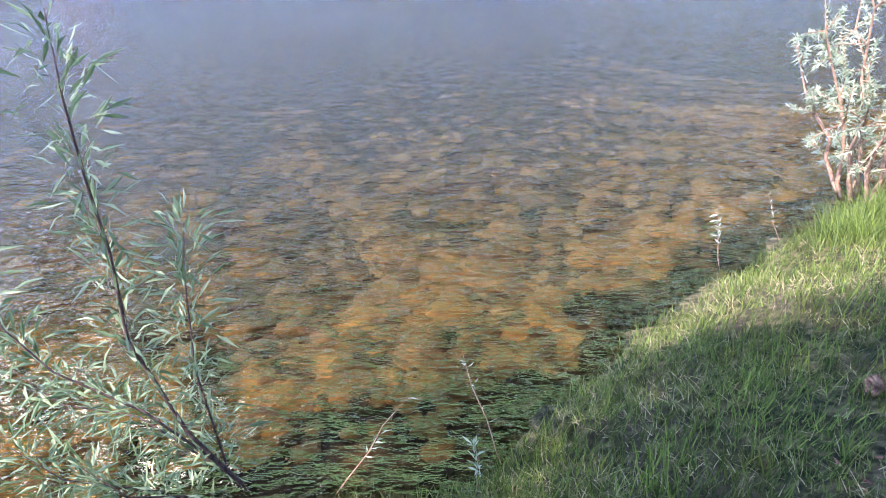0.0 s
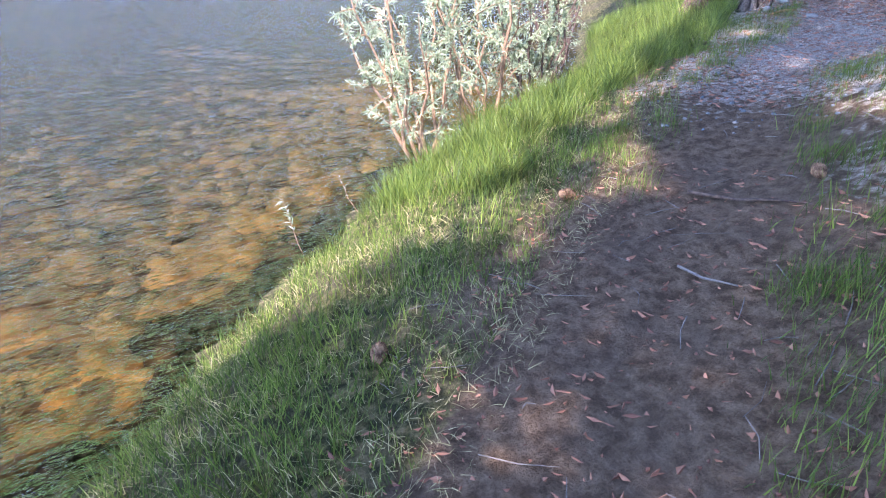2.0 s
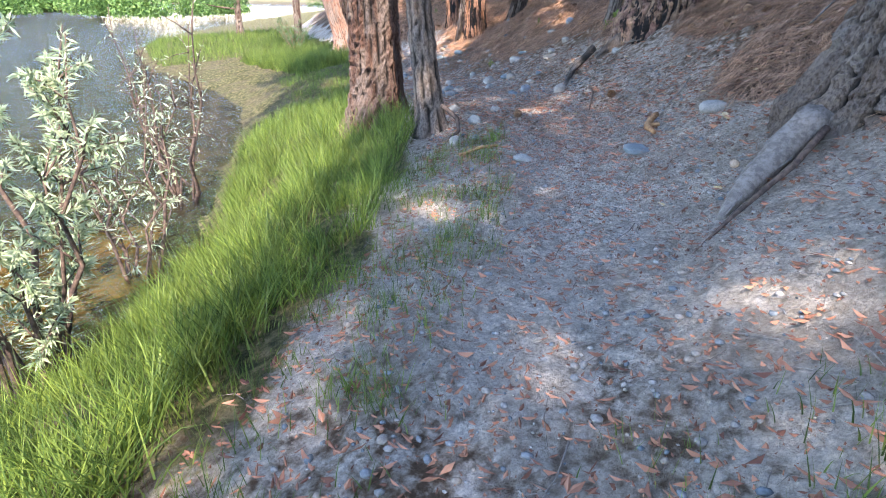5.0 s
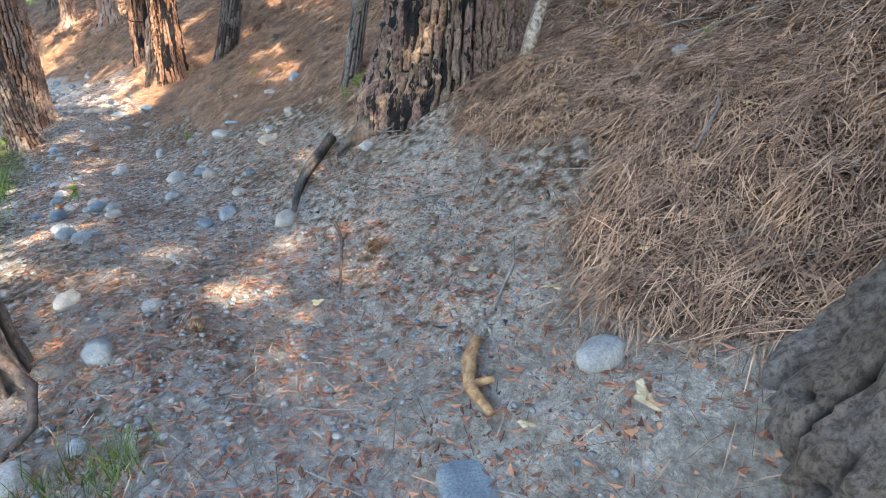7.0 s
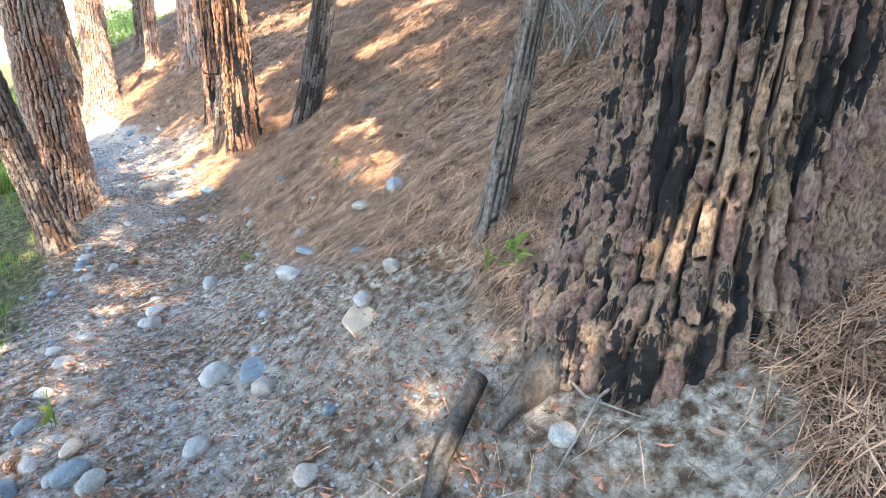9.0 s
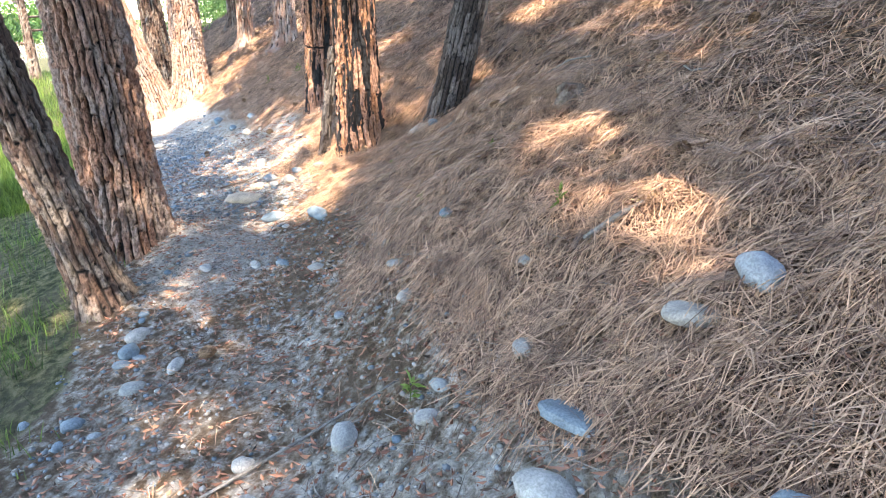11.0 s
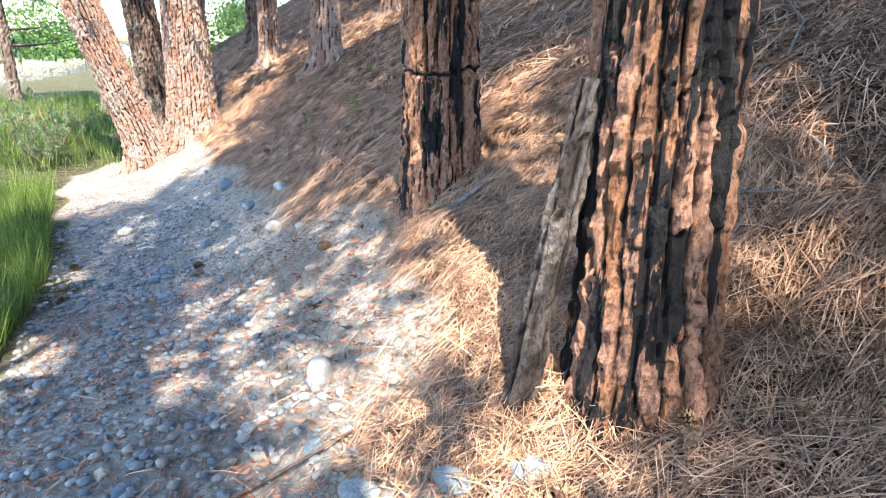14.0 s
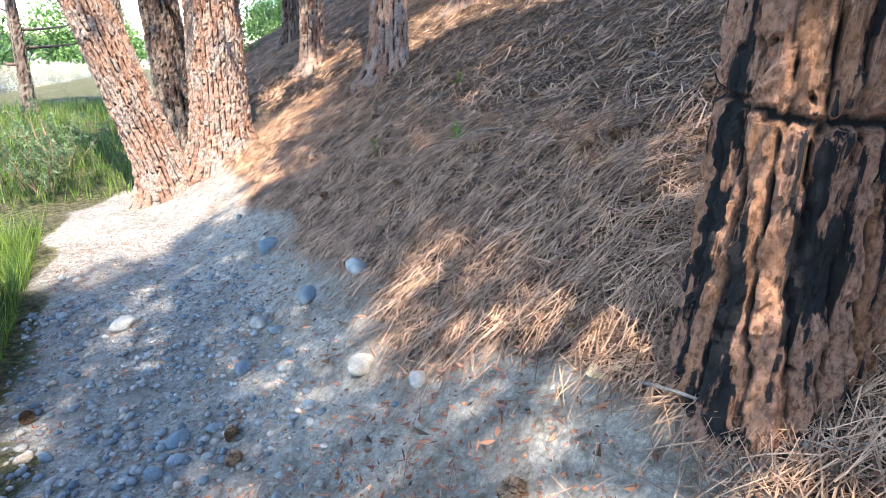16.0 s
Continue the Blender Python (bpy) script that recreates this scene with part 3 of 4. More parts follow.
pine(25.3, 14.3, 0.36, (0.0, 0.0), M_PINE, "pine trunk higher on the needle slope", 19)
pine(25.0, 17.0, 0.42, (-0.02, 0.0), M_PINE, "straight pine farther along the slope", 20)
pine(27.5, 19.5, 0.4, (0.02, 0.0), M_DARKBARK, "dark pine far along the trail", 21)
pine(29.5, 23.5, 0.42, (0.0, 0.02), M_PINE, "distant pine beside the trail", 22)
pine(26.5, 24.0, 0.36, (0.0, 0.0), M_DARKBARK, "distant slim pine near the river", 23)
pine(26.8, 28.6, 0.35, (0.0, 0.0), M_DARKBARK, "small dense pine with low green boughs near the river", 25, height=8, crown_at=1.3, crown_scale=0.8, step=0.05)
# Unseen pines added uphill; heights and crowns are sized to shade bank and path.
for k, (px, py) in enumerate(((-2.8, -2.8), (-5.6, -3.6), (-0.4, -2.8), (1.8, -2.1), (4.2, -1.0), (6.7, -0.5), (-9, -4.5), (2.6, -4.6), (6.0, -3.6), (9.7, -0.7), (12.9, 0.5), (15.6, 3.0), (24.5, 10.5), (10.5, -3.6))):
    pine(px, py, 0.45 + 0.03 * (k % 4), (0.01 * (k % 3 - 1), 0.0), M_PINE, "tall pink-brown pine added out of view to shade the bank", 30 + k, height=(17 if k in (3, 4, 5, 8) else 11 if k < 3 else 13) + k % 3, crown_at=5.2, crown_scale=1.35 if k in (3, 4, 5) else 1.0 if k < 3 else 1.15, step=0.06)


def bent(p0, p1, k, sway, seed):
    r = random.Random(seed)
    p0, p1 = Vector(p0), Vector(p1)
    return [p0.lerp(p1, i / k) + (Vector((r.uniform(-1, 1), r.uniform(-1, 1), r.uniform(-0.6, 0.6))) * sway if 0 < i < k else Vector()) for i in range(k + 1)]


def on_ground(x, y, lift=0.0):
    return Vector((x, y, gz(x, y) + lift))


# ---- river-bank willows ----
def willow(x, y, spread, height, stems, leaves, seed, label, leaf_mat, stem_mat, lean=(0, 0), leaf=(0.075, 0.015), z=None, name="willow_bush"):
    r = random.Random(seed)
    t = thing(name, x, y, gz(x, y) if z is None else z, label, "shrub", "willows on the bank")
    tips = []
    for k in range(stems):
        a = math.tau * (k + r.random() * 0.7) / stems
        h = height * r.uniform(0.65, 1.0)
        tip = Vector((lean[0] * h + spread * math.cos(a) * r.uniform(0.4, 1), lean[1] * h + spread * math.sin(a) * r.uniform(0.4, 1), h))
        pts = bent((0.1 * math.cos(a), 0.1 * math.sin(a), -0.1), tip, 7, 0.03 * height, seed * 31 + k)
        rad = 0.008 + 0.009 * height * r.uniform(0.5, 1)
        part("stem", tube_mesh("stem", pts, [rad * (1 - 0.85 * i / 7) for i in range(8)], stem_mat, 6), t)
        for i in range(2, 7):
            for _ in range(2):
                side = rand_unit(r, 0.6)
                end = pts[i] + side * r.uniform(0.15, 0.36) * height * 0.5
                part("twig", tube_mesh("twig", [pts[i], pts[i].lerp(end, 0.5) + Vector((0, 0, 0.02)), end], [rad * 0.35, rad * 0.25, 0.0015], stem_mat, 4), t)
                tips.append((pts[i], end))
        tips.append((pts[4], pts[7]))
    s = Soup()
    for _ in range(leaves):
        a, b = tips[r.randrange(len(tips))]
        u = r.random() ** 0.7
        p = a.lerp(b, u)
        w = ((b - a).normalized() * 0.6 + rand_unit(r, 0.15)).normalized()
        side = w.cross(rand_unit(r)).normalized()
        s.leaf(p, w, side, leaf[0] * r.uniform(0.6, 1.25), leaf[1] * r.uniform(0.7, 1.2))
    part("foliage", s.mesh("foliage", leaf_mat), t)
    return t


willow(3.85, 5.1, 0.75, 2.1, 9, 4800, 3, "silver-leaved willow bush leaning over the water", M_WILLOW, M_TANSTEM, (-0.12, 0.12))
willow(4.5, 5.0, 0.7, 2.1, 8, 3200, 4, "open silver-leaved willow with bare tan stems", M_WILLOW, M_TANSTEM, (0.0, 0.1))
willow(5.7, 5.6, 0.8, 2.2, 9, 7000, 5, "dense grey-green willow bush at the water's edge", M_WILLOW, M_STEM, (0.05, 0.1))
willow(7.1, 6.9, 0.6, 1.9, 6, 700, 6, "sparse willow bush with bare dark branches", M_WILLOW, M_STEM, (0.1, 0.05))
willow(8.6, 8.4, 0.7, 2.4, 7, 350, 7, "nearly bare shrub with dark tangled twigs on the bank", M_WILLOW, M_STEM, (0.0, 0.0))
willow(21.3, 19.0, 0.8, 1.1, 8, 2200, 8, "pale green willow scrub beside the sandy path", M_WILLOWGREEN, M_TANSTEM)
willow(22.5, 20.4, 1.0, 1.2, 8, 2200, 9, "low green willow scrub near the twin pines", M_WILLOWGREEN, M_TANSTEM)

sapling = thing("willow_sapling", -0.97, 1.85, -0.78, "young green willow sapling growing from the river's edge", "shrub", "willows on the bank")
sr = random.Random(77)
leaves = Soup()
for pts, rad in ((((0, 0, 0), (-0.22, 0, 0.42), (-0.34, 0.0, 0.94), (-0.3, 0.02, 1.34), (-0.28, 0, 1.64), (-0.26, 0, 1.92), (-0.22, 0, 2.2)), 0.011),
                 (((-0.12, 0, 0.22), (-0.35, -0.05, 0.6), (-0.62, -0.1, 0.86), (-0.78, -0.12, 1.2), (-0.82, -0.1, 1.45)), 0.007),
                 (((-0.1, 0.02, 0.2), (-0.16, 0.1, 0.7), (-0.12, 0.16, 1.15), (-0.06, 0.16, 1.4)), 0.006),
                 (((-0.06, 0, 0.12), (-0.5, 0.1, 0.42), (-0.85, 0.1, 0.5), (-1.1, 0.1, 0.85)), 0.006),
                 (((-0.2, 0, 0.0), (-0.4, -0.25, 0.3), (-0.5, -0.3, 0.55)), 0.006),
                 (((-0.3, 0, 0.0), (-0.7, -0.2, 0.35), (-0.8, -0.25, 0.6)), 0.006)):
    pts = [Vector(p) for p in pts]
    part("stem", tube_mesh("stem", pts, [rad * (1 - 0.8 * i / (len(pts) - 1)) for i in range(len(pts))], M_STEM, 6), sapling)
    for i in range(len(pts) - 1):
        if i == 0 and len(pts) > 4:
            continue
        for _ in range(int((pts[i + 1] - pts[i]).length * 150) + 16):
            p = pts[i].lerp(pts[i + 1], sr.random())
            w = ((pts[i + 1] - pts[i]).normalized() * 0.5 + rand_unit(sr, 0.1)).normalized()
            q = p + w * sr.uniform(0.0, 0.13)
            leaves.leaf(q, w, w.cross(rand_unit(sr)).normalized(), sr.uniform(0.07, 0.14), sr.uniform(0.011, 0.018))
part("foliage", leaves.mesh("foliage", M_WILLOWGREEN), sapling)


def sprig(x, y, z, tip, seed, bare=False, label="thin willow shoot with pale leaves standing in the water"):
    r = random.Random(seed)
    t = thing("willow_shoot", x, y, z, label, "shrub", "willow shoots at the water's edge")
    tip = Vector(tip)
    pts = bent((0, 0, 0), tip, 4, 0.015, seed)
    part("stem", tube_mesh("stem", pts, [0.004, 0.0035, 0.003, 0.0022, 0.001], M_TANSTEM, 5), t)
    s = Soup()
    for _ in range(8 if bare else 34):
        u = r.uniform(0.45, 1)
        p = tip * u
        w = (tip.normalized() * 0.7 + rand_unit(r)).normalized()
        s.leaf(p, w, w.cross(rand_unit(r)).normalized(), r.uniform(0.035, 0.07), r.uniform(0.009, 0.014))
    part("foliage", s.mesh("foliage", M_WILLOW), t)


sprig(2.06, 3.85, WATER - 0.1, (-0.12, 0.05, 0.62), 1)
sprig(2.7, 4.2, WATER - 0.1, (-0.18, 0.1, 0.5), 2, True)
sprig(0.28, 1.95, WATER - 0.12, (-0.22, 0.1, 0.75), 3, True, "bare thin stalk leaning over the water")
sprig(0.15, 1.82, WATER - 0.1, (-0.05, 0.0, 0.4), 4)
sprig(-0.6, 1.8, WATER - 0.1, (0.42, 0.1, 0.6), 5, True, "bare thin stalk leaning over the water")

# ---- grass ----
def grass(name, seed, count, s_range, d_range, height, label, material=M_GRASS, clump=0.0, width=0.006, keep=None, lean=0.35):
    """Blades over a stretch of the bank; d_range gives the near side and how much of the way to the water."""
    r, s = random.Random(seed), Soup()
    tufts = [(r.uniform(*s_range), r.random()) for _ in range(max(1, count // 26))]
    for k in range(count):
        ss, u = tufts[k % len(tufts)] if clump else (r.uniform(*s_range), r.random())
        if clump:
            ss, u = ss + r.gauss(0, clump), u
        shore = float(np.interp(ss, SHORE_S, SHORE_D))
        lo, hi = d_range[0] if d_range[0] is not None else 0.3, d_range[1]
        far = shore * hi if d_range[2] else hi
        d = -(lo + (far - lo) * u) if d_range[2] else lo + (far - lo) * u
        d += r.gauss(0, clump)
        x, y = place(ss, d)
        s.v.append((x, y, 0))
        s.f.append((ss, d, u))
    xy = np.array(s.v)
    zs = ground_z(xy[:, 0], xy[:, 1])
    dens = waves(xy[:, 0], xy[:, 1], seed + 50, 0.9)
    out = Soup()
    for (x, y, _), z, den in zip(s.v, zs, dens):
        if den < r.uniform(-1.6, 0.2):
            continue
        w = rand_unit(r) * lean
        way = Vector((w.x, w.y, 1)).normalized()
        h = height * r.uniform(0.45, 1.15) * (1 + 0.3 * den)
        out.strip(Vector((x, y, z - 0.01)), way, way.cross(rand_unit(r)).normalized(), h, width * r.uniform(0.7, 1.3), h * r.uniform(0.05, 0.5), 3, 0.08)
    return tagged(new(name, out.mesh(name, material)), label, "grass", kind="stuff")


grass("bank_grass", 1, 24000, (-1.5, 5.0), (0.62, 1.0, True), 0.1, "short bright green grass on the river bank", width=0.005)
grass("bank_grass", 2, 9000, (-0.5, 5.5), (0.9, 1.03, True), 0.2, "taller green grass at the water's edge")
grass("bank_grass", 3, 40000, (4.2, 15.5), (1.15, 0.93, True), 0.36, "tall fresh green grass on the bank", width=0.007, lean=0.55, clump=0.05)
grass("bank_grass", 4, 15000, (0.0, 6.0), (0.45, 1.0, True), 0.1, "dry straw mixed into the bank grass", M_DRYGRASS, width=0.004, lean=1.4)
grass("path_grass", 5, 9500, (1.2, 6.6), (0.35, 1.7, False), 0.17, "sparse green tufts on the sandy slope", clump=0.07, width=0.0045)
grass("path_grass", 6, 6500, (4.0, 9.6), (-1.35, -0.35, False), 0.17, "sparse green tufts beside the path", clump=0.06, width=0.0045)
grass("bank_grass", 7, 9000, (12.5, 21.0), (1.05, 0.75, True), 0.2, "thin yellow-green grass under the pines", width=0.006, clump=0.1)
grass("bank_grass", 8, 26000, (20.5, 27.5), (1.05, 0.6, True), 0.52, "tall lush grass beside the sandy path", width=0.008)
grass("bank_grass", 9, 16000, (29, 42), (-0.4, 0.95, True), 0.45, "sunlit grass by the river", width=0.014)


# ---- needle litter ----
def strips_mesh(name, p, way, side, length, width, droop, segs, material):
    """Many thin strips at once, from arrays."""
    n = len(p)
    us = np.linspace(0, 1, segs + 1)
    co = np.empty((n, segs + 1, 2, 3))
    for k, u in enumerate(us):
        c = p + way * (length * u)[:, None]
        c[:, 2] -= droop * u * u
        w = side * (width * 0.5 * (1 - 0.4 * u))[:, None]
        co[:, k, 0], co[:, k, 1] = c - w, c + w
    base = (np.arange(n) * (segs + 1) * 2)[:, None, None]
    quad = np.array([(2 * k, 2 * k + 1, 2 * k + 3, 2 * k + 2) for k in range(segs)])[None]
    idx = (base + quad).reshape(-1, 4)
    me = bpy.data.meshes.new(name)
    me.vertices.add(n * (segs + 1) * 2)
    me.vertices.foreach_set("co", co.ravel())
    me.loops.add(idx.size)
    me.loops.foreach_set("vertex_index", idx.ravel())
    me.polygons.add(len(idx))
    me.polygons.foreach_set("loop_start", np.arange(0, idx.size, 4))
    me.update()
    me.materials.append(material)
    return me


def needles(seed, count, s_range, d_range, label, segs=2, width=(0.0022, 0.0042), length=(0.1, 0.2), power=1.2, everywhere=False):
    """Fallen needles lying in swirls, a little proud of the ground."""
    r = np.random.RandomState(seed)
    c = place_many(r.uniform(*s_range, count), d_range[0] + (d_range[1] - d_range[0]) * r.random_sample(count) ** power)
    if not everywhere:
        c = c[cover_of(c[:, 0], c[:, 1])[0] > r.uniform(0.15, 0.9, count)]
    n = len(c)
    z, e = ground_z(c[:, 0], c[:, 1]), 0.06
    gx, gy = (ground_z(c[:, 0] + e, c[:, 1]) - z) / e, (ground_z(c[:, 0], c[:, 1] + e) - z) / e
    flow = waves(c[:, 0], c[:, 1], seed + 90, 0.7) * 0.8
    a = np.arctan2(-gy, -gx) + flow + r.normal(0, 1.25, n)
    a = np.where(r.random_sample(n) < 0.45, r.uniform(0, math.tau, n), a)
    wx, wy = np.cos(a), np.sin(a)
    way = np.stack([wx, wy, np.clip(gx * wx + gy * wy, -0.9, 0.9) + r.uniform(-0.02, 0.24, n)], -1)
    way /= np.linalg.norm(way, axis=1)[:, None]
    side = np.stack([-wy, wx, r.uniform(-0.6, 0.6, n)], -1)
    ln = r.uniform(*length, n)
    heap = np.clip(0.5 + 0.5 * waves(c[:, 0], c[:, 1], seed + 40, 0.45), 0, 1)
    p = np.stack([c[:, 0], c[:, 1], z + 0.002 + (0.02 + 0.05 * heap) * r.random_sample(n) ** 1.6], -1)
    me = strips_mesh("pine_needle_litter", p, way, side, ln, r.uniform(*width, n), ln * r.uniform(0.02, 0.3, n), segs, M_NEEDLE)
    return tagged(new("pine_needle_litter", me), label, "needle litter", kind="stuff")


needles(1, 95000, (8, 14), (0.5, 2.6), "deep drifts of dry brown pine needles on the slope", power=1.0)
needles(2, 115000, (14, 21.5), (0.4, 2.4), "brown pine needle carpet on the slope", power=1.0)
needles(3, 72000, (21.5, 28.5), (0.5, 2.6), "sun-bleached pine needle carpet on the slope", 1, (0.0028, 0.0052), (0.1, 0.21), 1.0)
needles(4, 110000, (7.5, 21.5), (2.2, 5.5), "dry pine needles covering the upper slope", 1, (0.003, 0.006), (0.12, 0.24), 1.3)
needles(5, 60000, (21, 36), (2.2, 7.0), "pale pine needles covering the far slope", 1, (0.005, 0.009), (0.14, 0.28), 1.2)
needles(6, 5500, (8.5, 22), (-0.8, 1.3), "loose single pine needles strewn over the path", 2, (0.002, 0.0035), (0.08, 0.17), 1.0, True)


def litter(seed, count, s_range, d_range, label, material=None, size=1.0):
    """Curled reddish leaf scraps and bark flakes."""
    r, s = random.Random(seed), Soup()
    c = np.array([place(r.uniform(*s_range), r.uniform(*d_range)) for _ in range(count)])
    for (x, y), z in zip(c, ground_z(c[:, 0], c[:, 1])):
        a = r.uniform(0, math.tau)
        w = Vector((math.cos(a), math.sin(a), r.uniform(-0.1, 0.3))).normalized()
        s.leaf(Vector((x, y, z + 0.004)), w, w.cross(Vector((r.uniform(-0.4, 0.4), r.uniform(-0.4, 0.4), 1))).normalized(), size * (0.014 + 0.055 * r.random() ** 1.6), size * r.uniform(0.007, 0.024), r.uniform(0.1, 0.9))
    return tagged(new("leaf_litter", s.mesh("leaf_litter", material or M_LEAF)), label, "leaf litter", kind="stuff")


litter(1, 12000, (5.5, 11), (-1.0, 1.6), "curled red-brown leaf scraps on the sand")
litter(4, 2600, (0, 4.5), (-0.9, 1.6), "small dark leaf scraps on the brown dirt")
litter(2, 19000, (9, 22), (-0.9, 1.1), "curled leaf scraps and bark flakes on the path")
litter(5, 9000, (9, 23), (0.9, 3.6), "brown leaf scraps and bark flakes caught in the needles")
litter(6, 5200, (9.5, 25), (0.5, 4.2), "dark bark flakes and cone scales on the slope", M_FLAKE, 1.35)
litter(7, 5200, (9, 19), (-1.0, 1.3), "dark bark crumbs trodden into the path", M_FLAKE, 0.7)
litter(3, 3000, (20, 27), (-0.9, 0.9), "leaf scraps among the gravel")


def twigs(seed, count, s_range, d_range, label):
    """Short broken twigs lying about."""
    r, s = random.Random(seed), Soup()
    c = np.array([place(r.uniform(*s_range), r.uniform(*d_range)) for _ in range(count)])
    for (x, y), z in zip(c, ground_z(c[:, 0], c[:, 1])):
        a, ln = r.uniform(0, math.tau), r.uniform(0.05, 0.26)
        end = (x + ln * math.cos(a), y + ln * math.sin(a))
        p, q = Vector((x, y, z + 0.006)), Vector((*end, gz(*end) + 0.006))
        rad, b = r.uniform(0.0012, 0.003), len(s.v)
        side = Vector((-math.sin(a), math.cos(a), 0))
        mid = p.lerp(q, 0.5) + side * r.uniform(-0.02, 0.02) + Vector((0, 0, 0.004))
        for k, w in ((p, rad), (mid, rad), (q, rad * 0.5)):
            s.v += [k + side * w, k + Vector((0, 0, w * 1.6)), k - side * w]
        s.f += [(b + 3 * j + i, b + 3 * j + i + 1, b + 3 * j + i + 4, b + 3 * j + i + 3) for j in range(2) for i in range(2)]
    return tagged(new("twig_litter", s.mesh("twig_litter", M_DEADWOOD)), label, "twigs", kind="stuff")


twigs(1, 300, (0, 10), (-1.0, 1.6), "short dry twigs on the sand")
twigs(2, 800, (9, 21), (-0.8, 2.6), "short dry twigs among the needles")


# ---- stones ----
def ball(sub, seed=0, rough=0.16):
    bm = bmesh.new()
    bmesh.ops.create_icosphere(bm, subdivisions=sub, radius=1)
    r = random.Random(seed)
    off = Vector((r.uniform(0, 90), r.uniform(0, 90), 0))
    v = [tuple(p.co * (1 + rough * noise.noise(p.co * 1.3 + off))) for p in bm.verts]
    f = [tuple(q.index for q in p.verts) for p in bm.faces]
    bm.free()
    return v, f


SMALL = [ball(1, k, 0.3) for k in range(5)]


def gravel(name, seed, count, s_range, d_range, size, label, material=M_GRAVEL, lift=0.2):
    r, s = random.Random(seed), Soup()
    c = np.array([place(r.uniform(*s_range), r.uniform(*d_range)) for _ in range(count)])
    dens = waves(c[:, 0], c[:, 1], seed, 1.2)
    for (x, y), z, den in zip(c, ground_z(c[:, 0], c[:, 1]), dens):
        if den < r.uniform(-1.8, 0.3):
            continue
        a = size[0] + (size[1] - size[0]) * r.random() ** 2.6
        s.pebble((x, y, z + a * lift), (a, a * r.uniform(0.6, 0.95), a * r.uniform(0.4, 0.7)), r.uniform(0, math.tau), SMALL[r.randrange(5)])
    return tagged(new(name, s.mesh(name, material, True)), label, "gravel", kind="stuff")


gravel("path_gravel", 1, 6500, (18.0, 25.0), (-1.0, 0.5), (0.006, 0.036), "blue-grey and tan river gravel on the path")
gravel("path_gravel", 2, 10000, (9.5, 18.8), (-1.0, 1.0), (0.004, 0.02), "scattered grey pebbles on the path")
gravel("path_gravel", 3, 1500, (5, 10), (-0.8, 1.0), (0.006, 0.022), "few small pebbles in the sand")


def bed_stones():
    r, s = random.Random(5), Soup()
    pts = []
    for k in range(4200):
        ss = r.uniform(-4, 12)
        u = min(1.2, r.expovariate(3.2))
        d = -(float(np.interp(ss, SHORE_S, SHORE_D)) - 0.1 + u * 7.5)
        pts.append(place(ss, d))
    pts = np.array(pts)
    for (x, y), z in zip(pts, ground_z(pts[:, 0], pts[:, 1])):
        if z > WATER - 0.1:
            continue
        a = 0.04 + 0.16 * r.random() ** 1.5
        s.pebble((x, y, min(z + a * 0.1, WATER - 0.05 - a * 0.65)), (a, a * r.uniform(0.65, 0.95), a * r.uniform(0.35, 0.6)), r.uniform(0, math.tau), SMALL[r.randrange(5)])
    return tagged(new("river_bed_stones", s.mesh("river_bed_stones", M_BEDSTONE, True)), "golden algae-coated stones on the river bed", "stones", kind="stuff")


bed_stones()


def stone(x, y, length, width, height, turn, material, label, seed, sink=0.35, rough=0.2, name="stone", tilt=0, flat=0.0):
    """A river stone of its own, partly sunk into the ground."""
    v, f = ball(3, seed, rough)
    r = random.Random(seed)
    off = Vector((r.uniform(0, 60), 3, 7))
    out = []
    for p in v:
        p = Vector(p)
        q = Vector([math.copysign(abs(c) ** (1 - flat * 0.5), c) for c in p]) if flat else p
        q *= 1 + 0.05 * noise.noise(p * 4 + off)
        out.append((q.x * length / 2, q.y * width / 2, q.z * height / 2))
    me = mesh_from(name, out, f, material, not flat > 0.6)
    return mesh_thing(name, me, pose(x, y, gz(x, y) + height * (0.5 - sink), tilt, tilt * 0.6, turn), label, "stone", "loose stones along the path")

WHITE, GREY, BLU = "pale rounded cobble on the path", "grey rounded stone in the dirt", "blue-grey flat stone lying on the path"
stone(8.83, 2.72, 0.21, 0.12, 0.1, -45, M_PALE, "pale speckled granite stone below the needle bank", 1, 0.2, 0.15)
stone(8.48, 3.1, 0.2, 0.17, 0.05, 20, M_BLUE, "flat square blue-grey stone set in the path", 2, 0.3, 0.1, flat=0.8)
stone(8.16, 3.78, 0.15, 0.12, 0.06, 80, M_STONE, "flat grey stone in pale sand", 3, 0.4)
stone(9.03, 4.63, 0.17, 0.12, 0.1, 50, M_BLUE, "blue-grey stone beside the slim tree", 4, 0.3)
stone(8.0, 2.47, 0.06, 0.05, 0.05, 0, M_TAN, GREY, 5)
stone(10.43, 4.38, 0.2, 0.13, 0.11, 10, M_PALE, "smooth tan-grey cobble on the path", 6)
stone(10.61, 4.85, 0.17, 0.12, 0.11, 30, M_STONE, GREY, 7)
stone(10.5, 4.95, 0.17, 0.1, 0.06, 40, M_BLUE, BLU, 8)
stone(11.16, 5.57, 0.14, 0.1, 0.09, 0, M_STONE, GREY, 9)
stone(11.54, 5.46, 0.13, 0.1, 0.11, 70, M_PALE, WHITE, 10)
stone(11.72, 5.62, 0.24, 0.15, 0.04, 25, M_BLUE, BLU, 11, flat=0.8)
stone(11.7, 5.85, 0.2, 0.14, 0.12, 0, M_PALE, WHITE, 12)
stone(12.08, 5.14, 0.17, 0.1, 0.08, 10, M_PALE, WHITE, 13)
